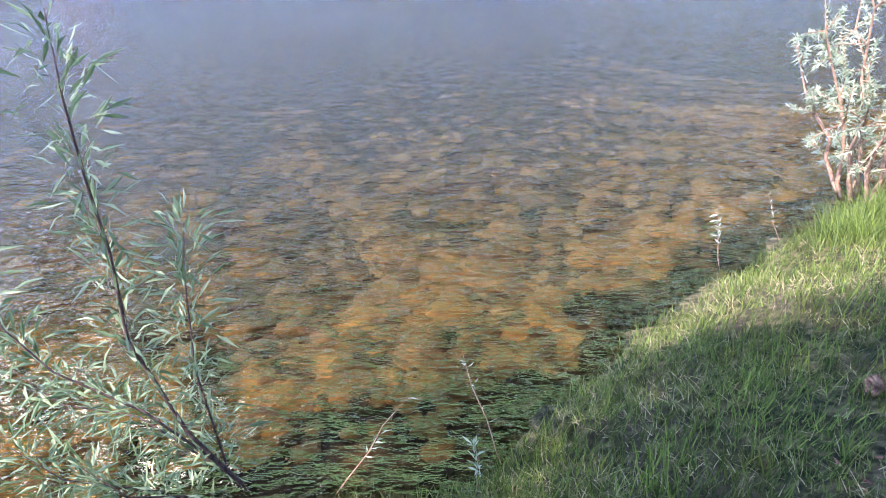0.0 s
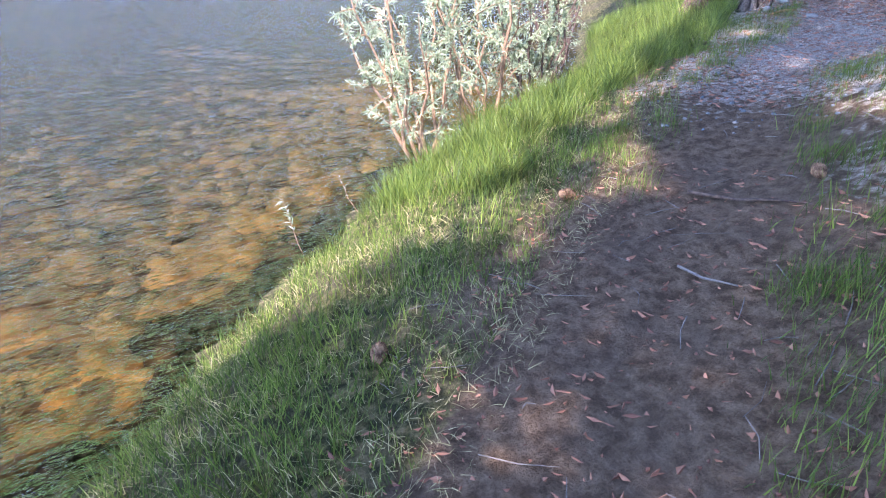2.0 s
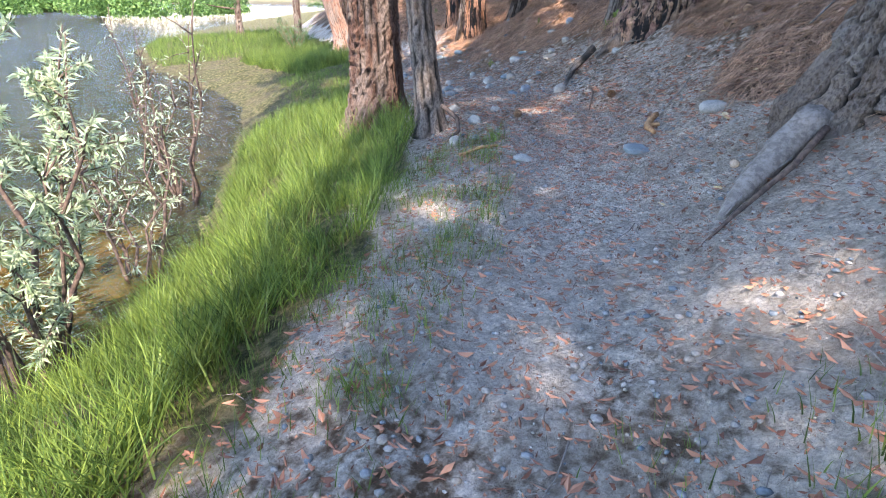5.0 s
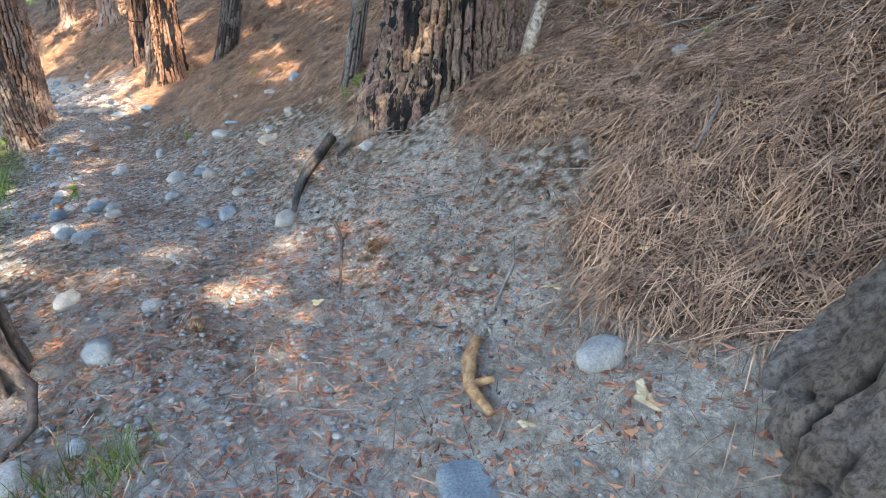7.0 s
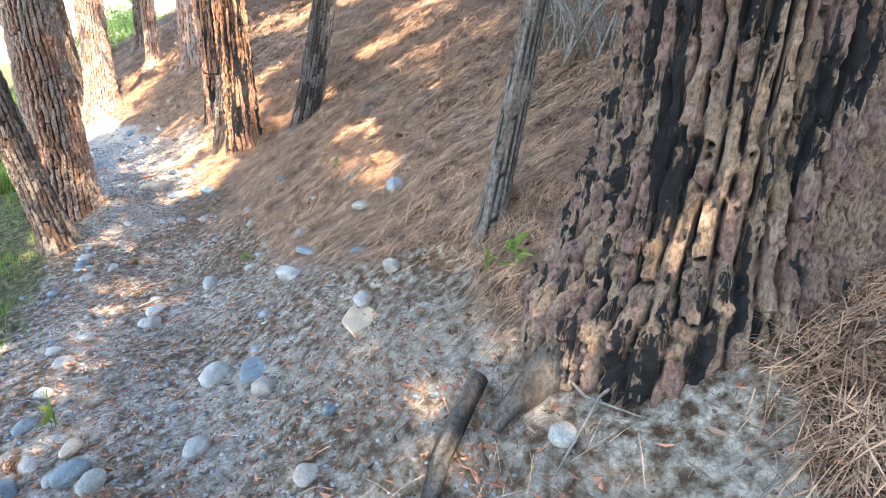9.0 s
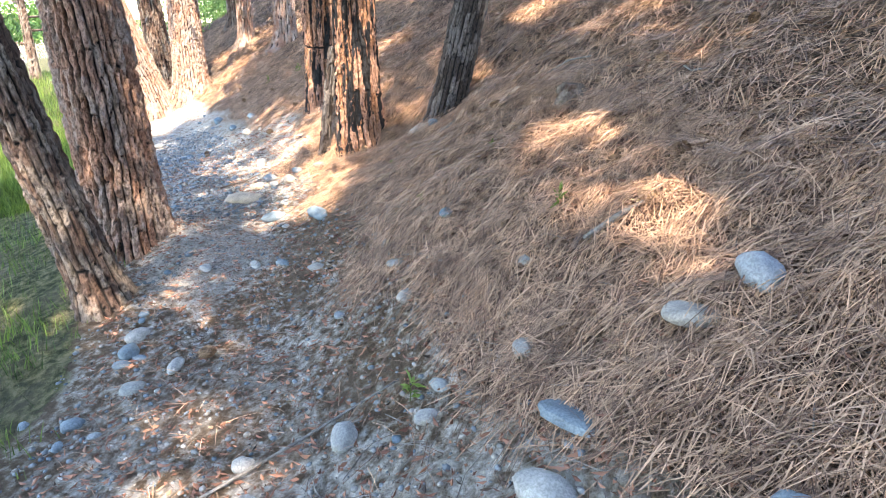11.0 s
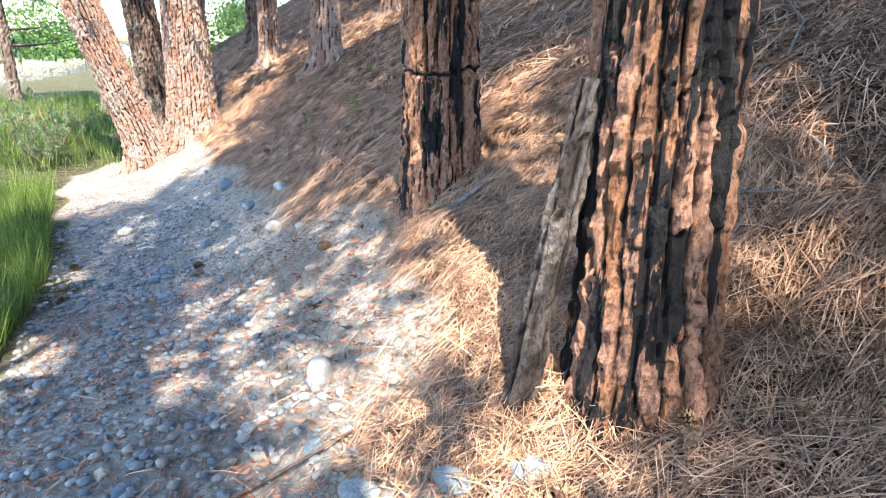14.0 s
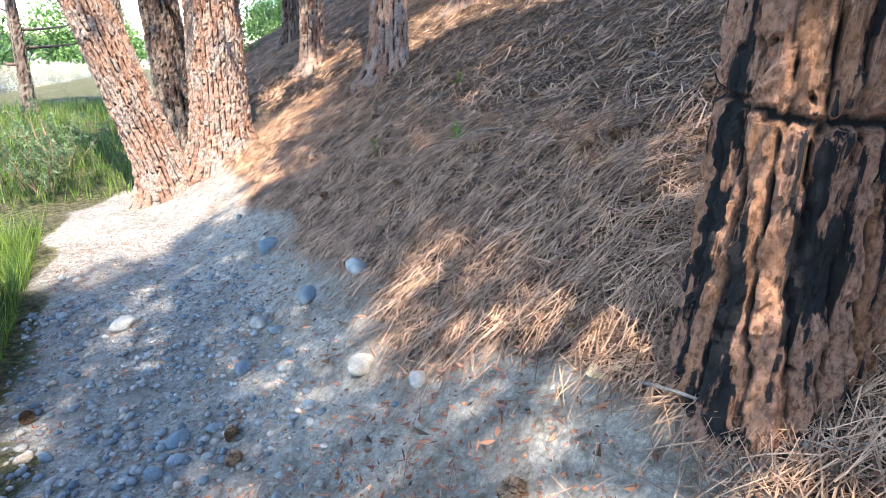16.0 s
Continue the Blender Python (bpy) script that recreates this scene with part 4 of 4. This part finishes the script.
stone(12.3, 5.05, 0.12, 0.09, 0.09, 60, M_PALE, WHITE, 14)
stone(12.72, 5.94, 0.22, 0.14, 0.11, 70, M_PALE, WHITE, 15)
stone(13.0, 5.92, 0.24, 0.16, 0.05, 60, M_BLUE, BLU, 16, flat=0.8, tilt=12)
stone(13.36, 6.18, 0.12, 0.09, 0.07, 0, M_PALE, WHITE, 17)
stone(13.02, 6.81, 0.17, 0.12, 0.11, 20, M_PALE, WHITE, 18)
stone(12.6, 5.35, 0.16, 0.1, 0.08, 80, M_BLUE, BLU, 19)
stone(13.44, 5.41, 0.2, 0.14, 0.13, 20, M_STONE, "grey boulder sunk in needles on the slope", 20)
stone(10.9, 6.0, 0.16, 0.12, 0.09, 0, M_BLUE, BLU, 21)
stone(10.75, 6.2, 0.18, 0.12, 0.1, 30, M_BLUE, BLU, 22)
stone(10.4, 5.9, 0.14, 0.11, 0.09, 60, M_STONE, GREY, 23)
stone(10.15, 5.55, 0.15, 0.1, 0.08, 15, M_STONE, GREY, 24)
stone(12.6, 7.0, 0.18, 0.11, 0.08, 15, M_PALE, WHITE, 25)
stone(12.4, 6.9, 0.14, 0.1, 0.08, 75, M_PALE, WHITE, 26)
stone(13.27, 7.98, 0.14, 0.07, 0.06, 20, M_PALE, WHITE, 27)
stone(13.45, 8.45, 0.15, 0.11, 0.1, 0, M_PALE, WHITE, 28)
stone(13.3, 8.35, 0.13, 0.1, 0.09, 30, M_BLUE, BLU, 29)
stone(14.42, 8.38, 0.13, 0.07, 0.06, 50, M_PALE, WHITE, 30)
stone(13.84, 6.92, 0.12, 0.09, 0.07, 10, M_PALE, WHITE, 31)
stone(14.15, 7.12, 0.13, 0.07, 0.06, 130, M_PALE, WHITE, 32)
stone(14.43, 6.93, 0.1, 0.08, 0.06, 0, M_BLUE, BLU, 33)
stone(13.86, 6.31, 0.07, 0.06, 0.05, 0, M_STONE, "grey stone sunk in pine needles", 34)
stone(15.66, 9.5, 0.36, 0.24, 0.15, -69, M_TAN, "broad tan boulder bedded in the path", 35, 0.45, 0.25)
stone(15.22, 8.81, 0.24, 0.13, 0.09, 150, M_BLUE, "blue-grey flat stone beside the path", 36)
stone(15.12, 8.3, 0.25, 0.13, 0.1, 60, M_BLUE, "long blue-grey stone in the needles", 37, rough=0.45, flat=0.3)
stone(16.05, 9.25, 0.16, 0.12, 0.1, 30, M_TAN, "tan cobble in a small pile of stones", 38)
stone(16.06, 9.45, 0.1, 0.09, 0.07, 30, M_PALE, "pale cobble in a small pile of stones", 39)
stone(16.0, 9.62, 0.19, 0.13, 0.09, 10, M_TAN, "tan cobble in a small pile of stones", 40)
stone(16.28, 9.3, 0.14, 0.09, 0.07, 80, M_BLUE, "blue cobble in a small pile of stones", 41)
stone(16.35, 9.08, 0.14, 0.1, 0.07, 140, M_BLUE, "blue cobble in a small pile of stones", 42)
stone(16.2, 9.6, 0.14, 0.1, 0.08, 100, M_STONE, "grey cobble in a small pile of stones", 43)
stone(16.78, 10.16, 0.2, 0.11, 0.1, 30, M_STONE, "grey edged stone at the foot of the slope", 44, flat=0.5)
stone(18.58, 11.87, 0.16, 0.11, 0.1, 10, M_PALE, "pale blue-grey cobble on gravel", 45)
stone(18.46, 11.5, 0.12, 0.08, 0.07, 30, M_PALE, WHITE, 46)
stone(18.93, 14.12, 0.22, 0.13, 0.11, 10, M_PALE, "pale cobble in the shade of the path edge", 47)
stone(20.05, 13.74, 0.22, 0.16, 0.15, 10, M_BLUE, BLU, 48)
stone(19.45, 12.47, 0.2, 0.13, 0.1, 60, M_STONE, GREY, 49)
stone(19.3, 12.75, 0.2, 0.13, 0.1, 30, M_BLUE, BLU, 50)
stone(18.7, 12.75, 0.14, 0.1, 0.09, 30, M_BLUE, BLU, 51)
stone(19.1, 13.0, 0.14, 0.1, 0.09, 70, M_PALE, WHITE, 52)
stone(18.1, 12.6, 0.15, 0.1, 0.08, 20, M_BLUE, BLU, 53)
stone(4.85, 0.75, 0.26, 0.18, 0.1, 30, M_BLUE, "pale blue-grey stone on the sandy slope", 54)
sr = random.Random(9)
for k in range(60):
    s0, d0 = sr.uniform(18.5, 26), sr.uniform(-0.8, 0.8)
    px, py = place(s0, d0)
    a = sr.uniform(0.05, 0.1)
    stone(px, py, a, a * sr.uniform(0.6, 0.9), a * sr.uniform(0.45, 0.7), sr.uniform(0, 180), (M_STONE, M_BLUE, M_BLUE, M_TAN)[sr.randrange(4)], "rounded river cobble among the gravel", 100 + k)

for k in range(48):
    px, py = place(sr.uniform(11.0, 17.5), sr.choice((sr.uniform(-1.3, -0.4), sr.uniform(-0.7, 0.9))))
    a = sr.uniform(0.05, 0.13)
    stone(px, py, a, a * sr.uniform(0.6, 0.9), a * sr.uniform(0.4, 0.7), sr.uniform(0, 180), (M_STONE, M_BLUE, M_BLUE, M_PALE)[sr.randrange(4)], "small rounded stone half sunk in the path", 200 + k, 0.4)

# ---- wood on the ground ----
def lying(name, pts, radii, material, label, category="branch", seed=0, lift=0.0):
    """A stick whose points are given as places on the ground, with a height over it."""
    base = on_ground(*pts[0][:2])
    ps = [on_ground(x, y, h + lift) - base for x, y, h in pts]
    fine, rr = [], []
    for i in range(len(ps) - 1):
        for k in range(3):
            fine.append(ps[i].lerp(ps[i + 1], k / 3))
            rr.append(radii[i] + (radii[i + 1] - radii[i]) * k / 3)
    fine.append(ps[-1])
    rr.append(radii[-1])
    me = tube_mesh(name, fine, rr, material, 8, 0.12, seed)
    return mesh_thing(name, me, Matrix.Translation(base), label, category, "fallen wood")


lying("stick", [(3.6, 1.84, 0.02), (3.7, 1.62, 0.03), (3.76, 1.45, 0.02), (3.78, 1.3, 0.015)], [0.011, 0.009, 0.007, 0.005], M_STEM, "crooked grey stick on the dirt", seed=1)
lying("stick", [(3.01, 1.42, 0.01), (3.02, 1.3, 0.012), (3.05, 1.16, 0.01)], [0.007, 0.006, 0.004], M_DEADWOOD, "thin dry twig on the dirt", seed=2)
lying("root", [(8.12, 2.15, 0.1), (7.92, 2.27, 0.06), (7.68, 2.38, 0.04), (7.45, 2.45, 0.0)], [0.095, 0.08, 0.06, 0.02], M_DEADWOOD, "thick grey weathered root lying on sand", "root", 3)
lying("root", [(8.0, 2.1, 0.08), (7.75, 2.2, 0.04), (7.4, 2.4, 0.02), (7.1, 2.5, 0.0)], [0.02, 0.016, 0.011, 0.005], M_STEM, "thin dark root on the sand", "root", 4)
lying("wood_chunk", [(8.72, 3.05, 0.02), (8.84, 3.13, 0.03), (8.96, 3.14, 0.03), (9.06, 3.12, 0.03)], [0.014, 0.024, 0.026, 0.02], M_FRESHWOOD, "broken orange piece of pine wood on the dirt", "wood", 5)
lying("wood_chunk", [(8.84, 3.13, 0.03), (8.86, 3.05, 0.02)], [0.018, 0.012], M_FRESHWOOD, "short orange wood splinter", "wood", 6)
lying("stick", [(8.1, 4.25, 0.02), (8.22, 4.16, 0.02), (8.3, 4.05, 0.02)], [0.014, 0.014, 0.01], M_FRESHWOOD, "tan stick fragment on the path", seed=7)
lying("root", [(11.3, 4.35, 0.06), (11.0, 4.42, 0.04), (10.75, 4.42, 0.03), (10.5, 4.36, 0.01)], [0.042, 0.036, 0.03, 0.018], M_GREYBARK, "grey surface root running down to the path", "root", 8)
lying("root", [(11.55, 3.85, 0.1), (11.3, 4.1, 0.04), (11.1, 4.25, 0.0)], [0.12, 0.08, 0.03], M_GREYBARK, "bark-covered root at the foot of the big pine", "root", 9)
lying("stick", [(10.2, 4.0, 0.015), (10.0, 3.9, 0.03), (9.8, 3.85, 0.02), (9.6, 3.8, 0.01)], [0.01, 0.009, 0.007, 0.005], M_STEM, "thin bent twig on the dirt", seed=10)
lying("stick", [(12.6, 7.2, 0.01), (13.0, 7.0, 0.02), (13.3, 6.7, 0.01)], [0.007, 0.007, 0.004], M_DEADWOOD, "thin dry twig across the path", seed=11)
lying("stick", [(18.03, 9.82, 0.04), (17.85, 9.95, 0.04), (17.65, 10.05, 0.03)], [0.012, 0.018, 0.014], M_DEADWOOD, "pale bleached branch at the trunk's foot", seed=13)
lying("stick", [(16.0, 10.1, 0.02), (16.25, 9.95, 0.02), (16.45, 9.75, 0.02)], [0.009, 0.008, 0.005], M_STEM, "dark twig at the edge of the path", seed=14)
lying("stick", [(17.6, 9.0, 0.01), (17.3, 8.95, 0.03), (17.0, 8.8, 0.01)], [0.008, 0.008, 0.004], M_DEADWOOD, "thin pale stick in the needles", seed=15)

pole = thing("dead_pole", 12.4, 4.5, gz(12.4, 4.5), "leaning dead sapling with grey bark beside the big pine", "dead tree")
part("trunk", trunk_mesh("trunk", 0.075, 0.055, 3.2, (0.2, -0.1), M_GREYBARK, plate=(0.04, 0.2), depth=0.008, flare=0.15, seed=44, step=0.018), pole)
snag = thing("split_stub", 11.3, 3.0, gz(11.3, 3.0), "broken grey stub of split wood standing in needles", "stump")
part("stub", tube_mesh("stub", [(0, 0, -0.1), (0.07, -0.05, 0.2), (0.15, -0.1, 0.42), (0.24, -0.16, 0.66)], [0.06, 0.055, 0.035, 0.003], M_SPLIT, 9, 0.25, 4), snag)
lean = thing("leaning_log", 16.62, 9.2, gz(16.62, 9.2) - 0.05, "dark charred slab of wood leaning on the orange pine", "dead wood")
part("slab", trunk_mesh("slab", 0.06, 0.045, 1.15, (0.07, -0.1), M_SOOT, plate=(0.05, 0.2), depth=0.02, flare=0.2, seed=45, step=0.02, sink=0.05), lean)
stump = thing("rotten_stump", 15.65, 6.45, gz(15.65, 6.45), "small rotten grey stump in the needles", "stump")
part("stump_body", trunk_mesh("stump_body", 0.07, 0.05, 0.12, (0.1, 0.05), M_DARKBARK, plate=(0.05, 0.3), depth=0.06, flare=0.5, seed=46, step=0.02), stump)

log = thing("fallen_log", 24.3, 11.2, gz(24.3, 11.2) + 0.1, "fallen pole lying across between the trunks", "log")
part("log_body", tube_mesh("log_body", [(0.5, -1.2, 0.25), (0.7, 1.2, 0.15), (1.2, 3.4, 0.1)], [0.1, 0.09, 0.07], M_DEADWOOD, 10, 0.08, 3), log)


def slab(x, y, pts, thick, turn, tilt, material, label, name="flat_stone", lift=0.0):
    """A broken flat slab with a bevelled edge."""
    n = len(pts)
    v = [(px, py, 0) for px, py in pts] + [(px * 0.97, py * 0.97, thick) for px, py in pts]
    f = [tuple(range(n))[::-1], tuple(range(n, 2 * n))] + [(i, (i + 1) % n, n + (i + 1) % n, n + i) for i in range(n)]
    return mesh_thing(name, mesh_from(name, v, f, material), pose(x, y, gz(x, y) + lift, tilt[0], tilt[1], turn), label, "stone")


slab(16.59, 8.05, [(-0.2, 0.03), (-0.12, -0.12), (0.06, -0.16), (0.2, -0.06), (0.16, 0.08), (-0.02, 0.11)], 0.035, 0, (-22, -14), M_TAN, "broken tan slab lying on the needle slope", lift=0.03)
slab(11.95, 5.1, [(-0.17, 0.0), (-0.1, -0.08), (0.02, -0.11), (0.12, -0.07), (0.17, 0.02), (0.1, 0.08), (-0.03, 0.1)], 0.025, 10, (-12, -8), M_TAN, "cracked tan slab under cobbles on the path")
slab(10.4, 6.9, [(-0.2, 0.02), (-0.1, -0.1), (0.1, -0.1), (0.2, 0.03), (0.02, 0.1)], 0.03, 60, (0, 0), M_BLUE, "flat blue-grey slab beside the path")


# ---- pine cones ----
def cone_mesh(seed):
    r, v, f = random.Random(seed), [], []
    rings = 9
    for k in range(rings):
        u = (k + 0.5) / rings
        rad = 0.034 * math.sin(math.pi * (0.12 + 0.8 * u)) ** 0.8
        for i in range(9):
            a = math.tau * (i + 0.5 * (k % 2)) / 9 + r.uniform(-0.1, 0.1)
            c, s = math.cos(a), math.sin(a)
            z = -0.045 + 0.09 * u
            w = 0.4 * rad + 0.003
            b = len(v)
            v += [(0.25 * rad * c, 0.25 * rad * s, z), (rad * c - w * s * 0.6, rad * s + w * c * 0.6, z + 0.012), (1.12 * rad * c, 1.12 * rad * s, z + 0.017),
                  (rad * c + w * s * 0.6, rad * s - w * c * 0.6, z + 0.012), (0.9 * rad * c, 0.9 * rad * s, z + 0.002)]
            f += [(b, b + 3, b + 2, b + 1), (b, b + 1, b + 4), (b, b + 4, b + 3), (b + 1, b + 2, b + 4), (b + 2, b + 3, b + 4)]
    return mesh_from("pine_cone", v, f, M_CONE)


CONE = cone_mesh(1)
first_cone = mesh_thing("pine_cone", CONE, pose(3.14, 2.29, gz(3.14, 2.29) + 0.03, 80, 10, 30), "open brown pine cone lying on the dirt", "pine cone", "scattered pine cones")
cr = random.Random(4)


def cone_at(x, y):
    copy_thing(first_cone, pose(x, y, gz(x, y) + 0.034, cr.uniform(60, 110), cr.uniform(-20, 20), cr.uniform(0, 360)))


cone_at(4.05, 1.43)
cone_at(1.7, 1.79)
cone_at(10.36, 2.63)
cone_at(10.45, 2.78)
cone_at(10.3, 2.9)
cone_at(9.9, 3.7)
cone_at(9.2, 4.3)
cone_at(14.4, 5.7)
cone_at(14.5, 6.0)
cone_at(13.4, 7.9)
cone_at(17.94, 13.54)
cone_at(18.05, 12.2)
cone_at(18.2, 12.35)
cone_at(17.4, 12.9)
cone_at(17.9, 10.9)
cone_at(10.9, 6.3)
for k in range(46):
    cone_at(*place(cr.uniform(10.5, 26), cr.uniform(1.3, 3.8)))


# ---- far side of the river, and scrub uphill ----
def scrub(name, x, y, z, size, count, seed, label, material=M_SCRUB, leaf=0.25, kind=""):
    r, s = random.Random(seed), Soup()
    for _ in range(count):
        p = rand_unit(r) * r.random() ** 0.4
        p = Vector((p.x * size[0], p.y * size[1], abs(p.z) * size[2] * (0.75 + 0.5 * noise.noise(p * 2 + Vector((seed, 0, 0))))))
        w = rand_unit(r, 0.2)
        s.leaf(p, w, w.cross(rand_unit(r)).normalized(), leaf * r.uniform(0.6, 1.3), leaf * 0.5)
    ob = new(name, s.mesh(name, material))
    ob.location = (x, y, z)
    return tagged(ob, label, "trees", kind="stuff")


fr = random.Random(12)
# Added unbroken low row; screens the bright horizon from the water's reflections.
for k in range(38):
    u = -90 + k * 5.0 + fr.uniform(-1, 1)
    x, y = -28 + 0.91 * u, 62 + 0.41 * u + fr.uniform(0, 6)
    scrub("far_woods", x, y, -0.2, (4.5, 3.0, fr.uniform(1.6, 3.4)), 800, 200 + k, "green trees on the far river bank, kept low to mask the horizon", leaf=0.9)
for k in range(9):
    x, y = 36 + k * 3.4 + fr.uniform(-2, 2), 66 + fr.uniform(-6, 10)
    scrub("far_woods", x, y, -0.3, (3.2, 3.2, fr.uniform(4, 9)), 2200, 230 + k, "green trees beyond the river bend", leaf=0.42)
for k in range(7):
    x, y = place(24 + k * 3.2, 6.5 + fr.uniform(0, 2.5))
    scrub("hillside_scrub", x, y, gz(x, y), (1.2, 1.2, fr.uniform(1.0, 2.2)), 900, 300 + k, "green scrub higher on the slope", leaf=0.14)
for k in range(8):
    x, y = place(38 + k * 3.0, 3.5 + fr.uniform(-1.5, 3))
    scrub("trailside_scrub", x, y, gz(x, y), (1.6, 1.6, fr.uniform(1.5, 3.5)), 2200, 400 + k, "sunlit green scrub at the end of the trail", leaf=0.12)


def dry_brush(x, y, seed):
    t = thing("brushwood", x, y, gz(x, y), "tangle of thin dead grey branches on the slope", "brush")
    r = random.Random(seed)
    for k in range(16):
        a = r.uniform(0, math.tau)
        tip = (r.uniform(0.3, 0.9) * math.cos(a), r.uniform(0.3, 0.9) * math.sin(a), r.uniform(0.8, 1.9))
        part("branch", tube_mesh("branch", bent((r.uniform(-0.2, 0.2), r.uniform(-0.2, 0.2), -0.05), tip, 4, 0.08, seed + k), [0.014, 0.011, 0.008, 0.006, 0.003], M_DEADWOOD, 5), t)


dry_brush(14.5, 4.1, 500)
dry_brush(15.1, 4.35, 530)
dry_brush(15.9, 4.5, 560)


# ---- fallen leaves and seedlings ----
def dry_leaf(x, y, size, turn, seed):
    """A lobed dry leaf, curled at the rim."""
    r = random.Random(seed)
    n = 18
    rim = []
    for i in range(n):
        a = math.tau * i / n
        rad = size * 0.5 * (0.72 + 0.28 * math.cos(3 * a + seed)) * (1.25 if abs(math.cos(a)) > 0.7 else 0.8)
        rim.append((rad * math.cos(a), rad * math.sin(a), 0.12 * size * r.uniform(0.2, 1.0)))
    v = [(0, 0, 0.01)] + [(px * 0.5, py * 0.5, 0.008) for px, py, _ in rim] + rim
    f = [(0, 1 + i, 1 + (i + 1) % n) for i in range(n)] + [(1 + i, 1 + n + i, 1 + n + (i + 1) % n, 1 + (i + 1) % n) for i in range(n)]
    me = mesh_from("dry_leaf", v, f, M_PAPER)
    mesh_thing("dry_leaf", me, pose(x, y, gz(x, y) + 0.006, r.uniform(-12, 12), r.uniform(-12, 12), turn), "curled tan dry leaf on the forest floor", "leaf", "fallen dry leaves")


dry_leaf(8.64, 2.62, 0.12, 20, 1)
dry_leaf(9.87, 2.03, 0.14, 70, 2)
dry_leaf(9.51, 3.88, 0.08, 10, 3)
dry_leaf(9.48, 3.16, 0.09, 120, 4)
dry_leaf(9.2, 2.85, 0.07, 60, 5)
dry_leaf(17.6, 9.1, 0.09, 60, 6)
dry_leaf(18.3, 10.75, 0.09, 30, 7)
lr = random.Random(8)
for k in range(26):
    dry_leaf(*place(lr.uniform(8, 22), lr.uniform(0.2, 2.4)), lr.uniform(0.035, 0.07), lr.uniform(0, 360), 20 + k)


def sprout(x, y, size, seed, material=M_GRASS):
    """A small green seedling."""
    r = random.Random(seed)
    t = thing("seedling", x, y, gz(x, y), "small bright green seedling in the needles", "plant", "seedlings on the slope")
    part("stem", tube_mesh("stem", [(0, 0, -0.01), (0.005, 0, size * 0.5), (0, 0.005, size)], [0.003, 0.0025, 0.001], material, 5), t)
    s = Soup()
    for k in range(16):
        p = Vector((0, 0, size * r.uniform(0.15, 1)))
        w = rand_unit(r, 0.5)
        s.leaf(p, w, w.cross(rand_unit(r)).normalized(), size * r.uniform(0.4, 0.8), size * 0.18)
    part("leaves", s.mesh("leaves", material), t)


sprout(11.9, 4.3, 0.14, 1)
sprout(12.0, 4.45, 0.1, 2)
sprout(14.17, 6.23, 0.1, 3)
sprout(10.68, 2.03, 0.08, 4)
sprout(15.7, 7.93, 0.05, 5)
sprout(14.74, 7.23, 0.05, 6)
sprout(15.21, 6.9, 0.06, 7)
sprout(20.76, 12.36, 0.14, 8)
sprout(21.15, 13.37, 0.12, 9)
sprout(22.2, 13.0, 0.14, 10)
sprout(13.2, 6.6, 0.1, 11)
sprout(11.2, 6.4, 0.14, 12)

stone(10.25, 5.73, 0.17, 0.12, 0.1, 30, M_BLUE, BLU, 60)
stone(10.65, 5.7, 0.13, 0.09, 0.07, 0, M_STONE, GREY, 61)
stone(9.41, 5.06, 0.18, 0.11, 0.08, 20, M_STONE, GREY, 62)
stone(9.34, 4.59, 0.11, 0.08, 0.06, 10, M_PALE, WHITE, 63)
stone(8.41, 4.47, 0.13, 0.1, 0.09, 40, M_PALE, WHITE, 64)
stone(8.55, 4.36, 0.08, 0.06, 0.06, 40, M_STONE, GREY, 65)
stone(10.56, 2.18, 0.11, 0.09, 0.08, 0, M_STONE, "grey stone sunk in pine needles", 66)
stone(10.87, 5.86, 0.14, 0.1, 0.09, 15, M_STONE, GREY, 67)
stone(11.17, 6.56, 0.13, 0.1, 0.08, 15, M_BLUE, BLU, 68)
stone(10.92, 6.25, 0.12, 0.08, 0.07, 70, M_PALE, WHITE, 69)
stone(11.05, 6.15, 0.13, 0.08, 0.06, 10, M_TAN, "tan cobble on the path", 70)
stone(11.01, 4.96, 0.12, 0.1, 0.06, 10, M_PALE, WHITE, 71)
stone(11.02, 4.01, 0.11, 0.1, 0.07, 10, M_STONE, GREY, 72)
stone(12.42, 6.87, 0.16, 0.1, 0.09, 10, M_PALE, WHITE, 73)
stone(13.3, 5.6, 0.2, 0.13, 0.07, 100, M_PALE, "pale flat stone bedded in needles", 74, flat=0.5)
stone(16.48, 7.86, 0.13, 0.1, 0.09, 20, M_BLUE, "small blue-white stone beside the tan slab", 75)
lying("branch", [(13.88, 6.05, 0.03), (13.97, 5.93, 0.03), (14.05, 5.82, 0.02)], [0.012, 0.016, 0.009], M_DEADWOOD, "bleached piece of branch in the needles", seed=21)
lying("root", [(8.75, 4.8, 0.25), (8.7, 4.62, 0.14), (8.6, 4.55, 0.05), (8.45, 4.6, 0.0)], [0.02, 0.018, 0.015, 0.01], M_STEM, "thin crooked root at the slim tree", "root", 22)
stick_r = random.Random(31)
for k in range(24):
    sx, sy = place(stick_r.uniform(8, 26), stick_r.uniform(0.8, 3.2))
    a, ln = stick_r.uniform(0, math.tau), stick_r.uniform(0.2, 0.6)
    lying("stick", [(sx, sy, 0.03), (sx + ln * 0.5 * math.cos(a), sy + ln * 0.5 * math.sin(a), 0.05), (sx + ln * math.cos(a + 0.2), sy + ln * math.sin(a + 0.2), 0.03)], [0.007, 0.006, 0.003], M_DEADWOOD, "thin dry stick lying on the needle carpet", seed=50 + k)
